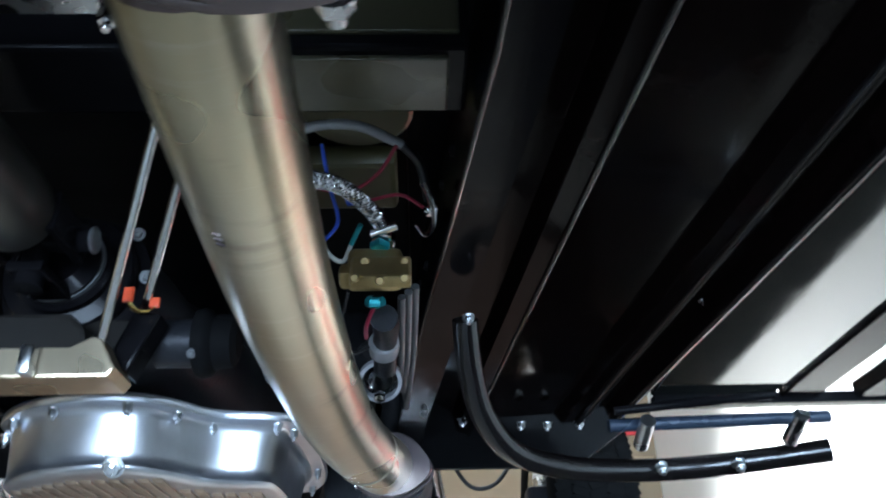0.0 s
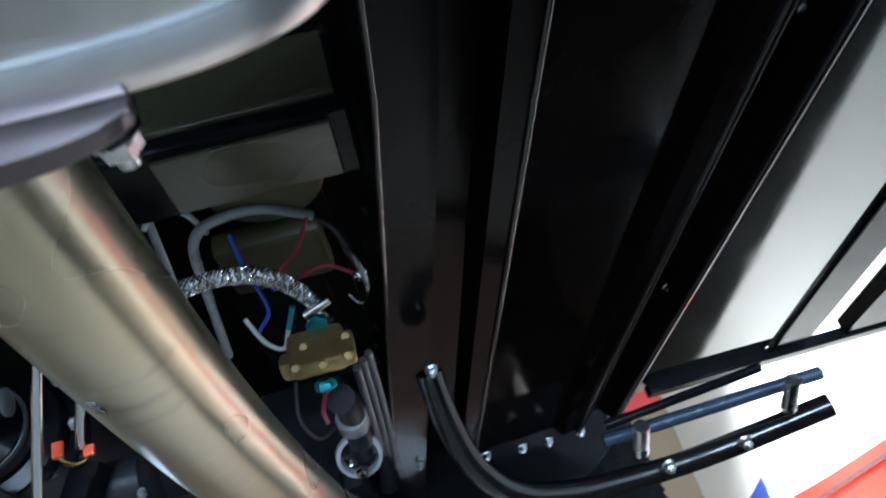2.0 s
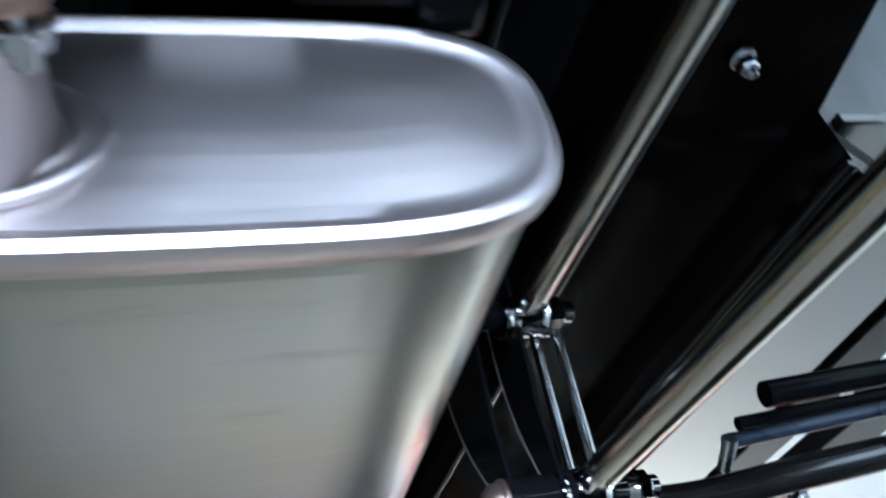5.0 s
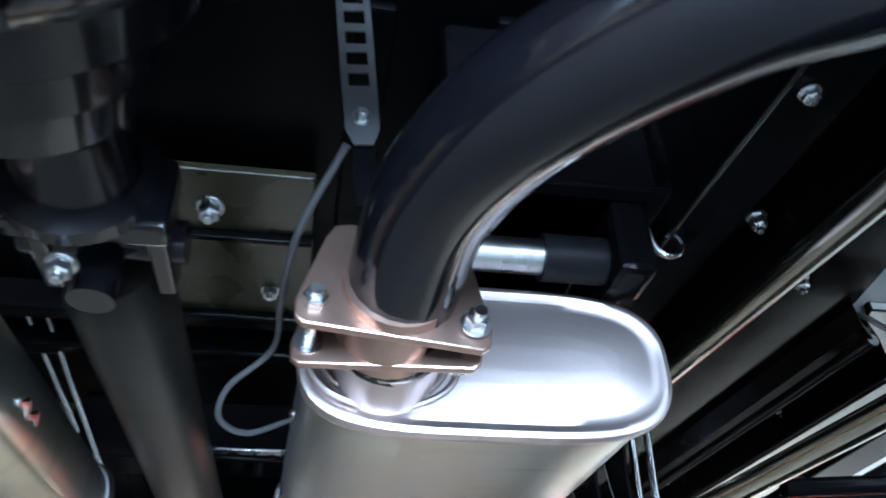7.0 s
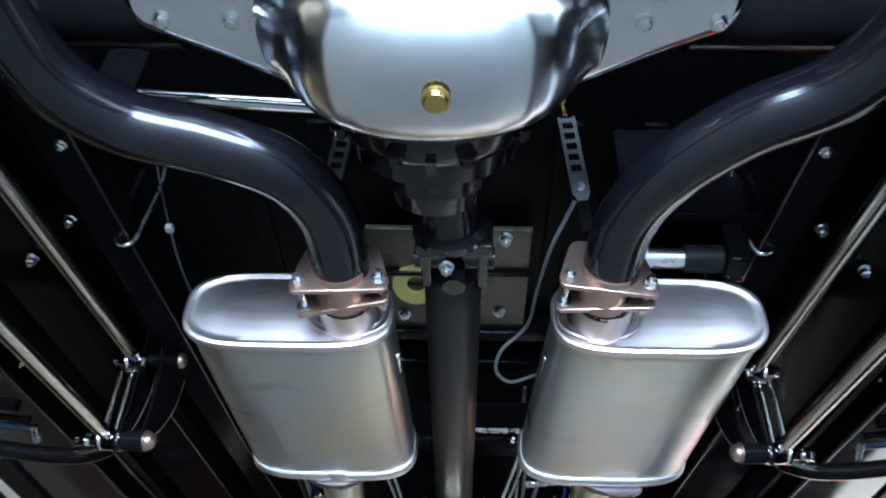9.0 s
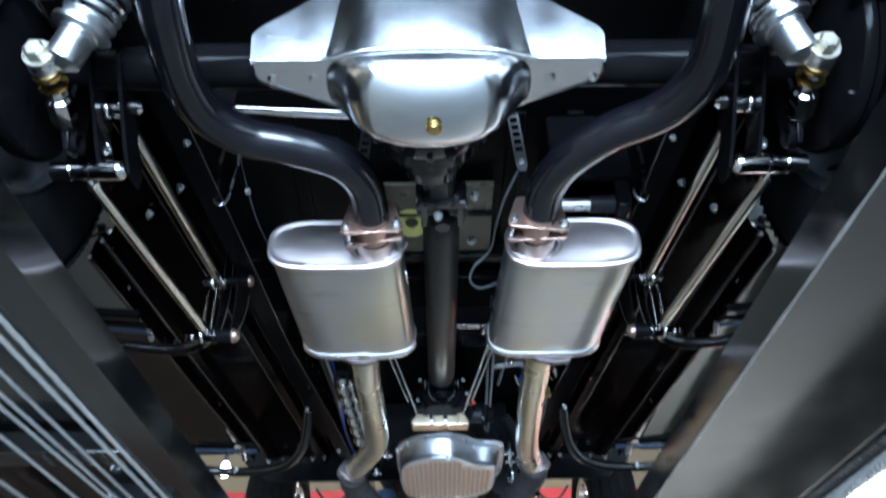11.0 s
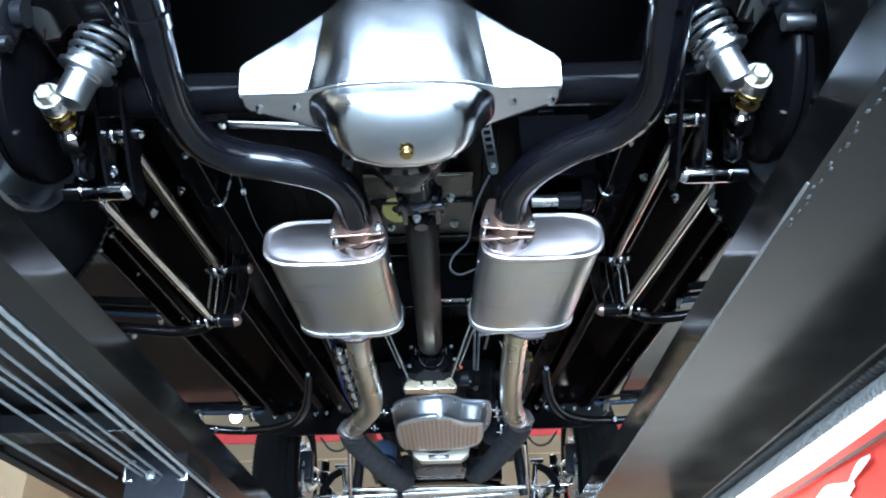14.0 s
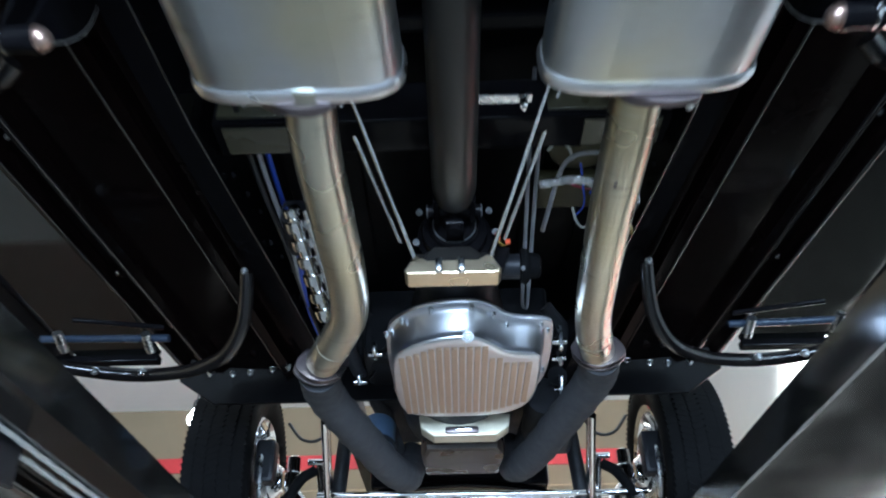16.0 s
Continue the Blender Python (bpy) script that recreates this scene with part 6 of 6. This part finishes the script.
part("filter_core", turned(B(), (0.276, 1.402, 1.838), (0, -0.75, -0.66), [(0.012, -0.010), (0.012, 0.001), (0.006, 0.003)], 16), CAST, ff)
part("core_tab", box(B(), (0.266, 1.392, 1.828), (0.004, 0.003, 0.012), 0.001), CHROME, ff)
part("drain_nut", turned(B(), (0.276, 1.392, 1.817), (0, -0.35, -1), [(0.006, 0), (0.007, 0.002), (0.007, 0.008), (0.004, 0.01)], 6), CHROME, ff)
gh = thing("vent_tube", (0.242, 1.132, 1.942), "grey plastic vent tube curved over the pump", "hose")
part("tube", sweep(B(), curve([(0.187, 1.322, 1.932), (0.200, 1.222, 1.947), (0.209, 1.162, 1.952), (0.220, 1.134, 1.952), (0.240, 1.120, 1.952), (0.277, 1.120, 1.952), (0.314, 1.147, 1.952)], 8), 0.0046, 12), HOSE, gh)
part("black_end", sweep(B(), curve([(0.314, 1.147, 1.952), (0.330, 1.170, 1.947), (0.338, 1.202, 1.927)], 6), 0.0042, 10), WIRE_BLACK, gh)
pc = thing("pipe_clip", (0.340, 1.207, 1.912), "bright chrome pipe clip bolted to the rail", "clip")
part("band", sweep(B(), curve([(0.332, 1.187, 1.937), (0.341, 1.192, 1.917), (0.342, 1.202, 1.899), (0.334, 1.204, 1.890), (0.326, 1.197, 1.897)], 5), 0.005, 8, True, 0.35), CHROME, pc)
part("bolt", hexnut(B(), (0.344, 1.202, 1.914), (-1, -0.5, 0), 0.005, 0.008), CHROME, pc)
for pts, m, r, lab in ((((0.242, 1.152, 1.957), (0.247, 1.182, 1.932), (0.252, 1.222, 1.917), (0.237, 1.242, 1.907)), WIRE_BLUE, 0.0019, "blue"), (((0.227, 1.182, 1.932), (0.262, 1.192, 1.930), (0.292, 1.172, 1.937), (0.310, 1.142, 1.947)), WIRE_RED, 0.0018, "dark red"),
                       (((0.282, 1.202, 1.927), (0.312, 1.192, 1.927), (0.334, 1.207, 1.922)), WIRE_RED, 0.0018, "dark red"), (((0.182, 1.122, 1.962), (0.197, 1.107, 1.967), (0.217, 1.117, 1.964), (0.227, 1.142, 1.957)), WIRE_WHITE, 0.0026, "white"),
                       (((0.230, 1.222, 1.912), (0.240, 1.247, 1.897), (0.254, 1.257, 1.892), (0.264, 1.237, 1.900)), WIRE_WHITE, 0.0022, "white"), (((0.264, 1.237, 1.900), (0.274, 1.217, 1.910)), TEAL, 0.0026, "teal"), (((0.264, 1.222, 1.842), (0.254, 1.272, 1.827), (0.260, 1.322, 1.822), (0.277, 1.332, 1.832)), WIRE_BLACK, 0.0016, "black"), (((0.288, 1.222, 1.827), (0.280, 1.242, 1.817), (0.278, 1.272, 1.817)), WIRE_RED, 0.002, "dark red")):
    w = thing("wire", pts[0], "thin %s electric wire at the fuel pump" % lab, "wire", "loose wires")
    part("lead", sweep(B(), curve(pts, 6), r, 8), m, w)
cn = thing("wire_connector", (0.267, 1.187, 1.927), "small blue crimp connector", "connector")
part("sleeve", bar(B(), (0.260, 1.185, 1.927), (0.276, 1.182, 1.930), 0.005, 12), WIRE_BLUE, cn)
for ob in (fp, bh, cn):
    ob.location += Vector((0.001, 0.018, 0.0))
ff.location += Vector((0.008, 0.030, -0.004))
op = thing("floor_patch", (0.26, 1.24, 2.02), "olive primed round patch on the floor pan", "floor patch")
part("disc", turned(B(), (0.265, 1.24, 2.06), (0, 0, 1), [(0.055, 0), (0.06, 0.004), (0.06, 0.02)], 28), OLIVE, op)
part("panel", box(B(), (0.245, 1.36, 2.06), (0.12, 0.10, 0.03), 0.008), OLIVE, op)
for k in range(3):
    w = thing("wire_loom", (0.335, 1.45, 1.84), "grey wire loom strand along the rail", "wire", "rail looms")
    part("lead", sweep(B(), curve([(0.325 - 0.007 * k, 1.30, 1.885 - 0.006 * k), (0.322 - 0.007 * k, 1.40, 1.86 - 0.006 * k), (0.316 - 0.006 * k, 1.50, 1.85), (0.31, 1.62, 1.86 + 0.01 * k)], 6), 0.0042, 10), DARKHOSE, w)
for k in range(2):
    w = thing("grey_hose", (0.15, 1.5, 1.95), "thin grey hanging hose loop beside the gearbox", "hose", "hanging hoses")
    part("hose", sweep(B(), curve([(0.16 + 0.02 * k, 1.02, 2.06), (0.155 + 0.016 * k, 1.20, 1.98), (0.152 + 0.012 * k, 1.35, 1.90), (0.150 + 0.01 * k, 1.45, 1.85), (0.158, 1.47, 1.845)], 6), 0.004, 8), HOSE, w)

# ---- chrome master cylinder beside the left rail ----
mc = thing("master_cylinder", (-0.24, 1.26, 1.75), "bright chrome brake master cylinder with ribbed body", "master cylinder")
a, b = Vector((-0.266, 1.165, 1.888)), Vector((-0.216, 1.335, 1.760))
d = (b - a).normalized()
prof, h = [(0.012, 0.0), (0.016, 0.004), (0.016, 0.016), (0.010, 0.018)], 0.018
L_ = (b - a).length
while h < L_ - 0.03:
    prof += [(0.013, h + 0.006), (0.020, h + 0.008), (0.021, h + 0.018), (0.020, h + 0.026), (0.013, h + 0.028)]
    h += 0.034
prof += [(0.012, L_ - 0.008), (0.018, L_ - 0.006), (0.018, L_), (0.008, L_ + 0.004)]
part("body", turned(B(), a, d, prof, 20), CHROME, mc)
part("side_rail", bar(B(), a + Vector((0.026, 0, -0.008)), b + Vector((0.022, 0, -0.012)), 0.006, 12), CHROME, mc)
for k in range(5):
    p = a + d * (0.02 + k * 0.045) + Vector((0.028, 0, -0.010))
    part("rib_bolt", hexnut(B(), p, (0.3, -0.6, -1), 0.006, 0.010), CHROME, mc)
part("reservoir", box(B(), (-0.265, 1.25, 1.90), (0.05, 0.12, 0.05), 0.01), CAST, mc)
for k, (y0, z0) in enumerate(((1.10, 1.96), (1.14, 1.97), (1.20, 1.98))):
    w = thing("wire_loom", (-0.30, 1.2, 1.9), "dark wire loom strand along the frame rail", "wire", "rail looms")
    part("lead", sweep(B(), curve([(-0.33 + 0.01 * k, 0.80, 1.99), (-0.325 + 0.012 * k, y0, z0 - 0.02), (-0.30 + 0.01 * k, 1.30, 1.90), (-0.29, 1.50, 1.88), (-0.285, 1.8, 1.90)], 6), 0.005, 8), (WIRE_BLACK, HOSE, WIRE_BLUE)[k], w)

# ---- engine-bay clutter above the collectors ----
for s in (-1, 1):
    hd = thing("exhaust_header", (0.02 + s * 0.24, 2.2, 1.9), "dark exhaust header tubes on the engine", "header", "exhaust headers")
    for k in range(4):
        part("primary_tube", sweep(B(), curve([(0.02 + s * 0.165, 2.24 - 0.02 * k, 1.80), (0.02 + s * 0.20, 2.18 - 0.02 * k, 1.88), (0.02 + s * (0.24 + 0.01 * k), 2.08 - 0.07 * k, 1.96), (0.02 + s * 0.22, 1.98 - 0.06 * k, 2.03)], 6), 0.019, 10), WRAP, hd)
for k, (x, y, z) in enumerate(((-0.16, 1.62, 1.83), (-0.20, 1.70, 1.80), (0.235, 1.60, 1.80), (0.225, 1.50, 1.79), (0.25, 1.72, 1.78))):
    lv = thing("shift_lever", (x, y, z), "small bright gearbox lever and fitting", "lever", "gearbox levers")
    part("arm", box(B(), (x, y, z), (0.008, 0.05, 0.022), 0.003, Matrix.Rotation(0.5 * k, 4, "X")), ZINC, lv)
    part("pin", bar(B(), (x - 0.015, y + 0.015, z), (x + 0.015, y + 0.015, z), 0.006, 10), CHROME, lv)
    part("lead", sweep(B(), curve([(x, y, z), (x * 0.95, y + 0.1, z + 0.05), (x * 0.9, y + 0.22, z + 0.14)], 6), 0.0035, 8), WIRE_BLACK, lv)
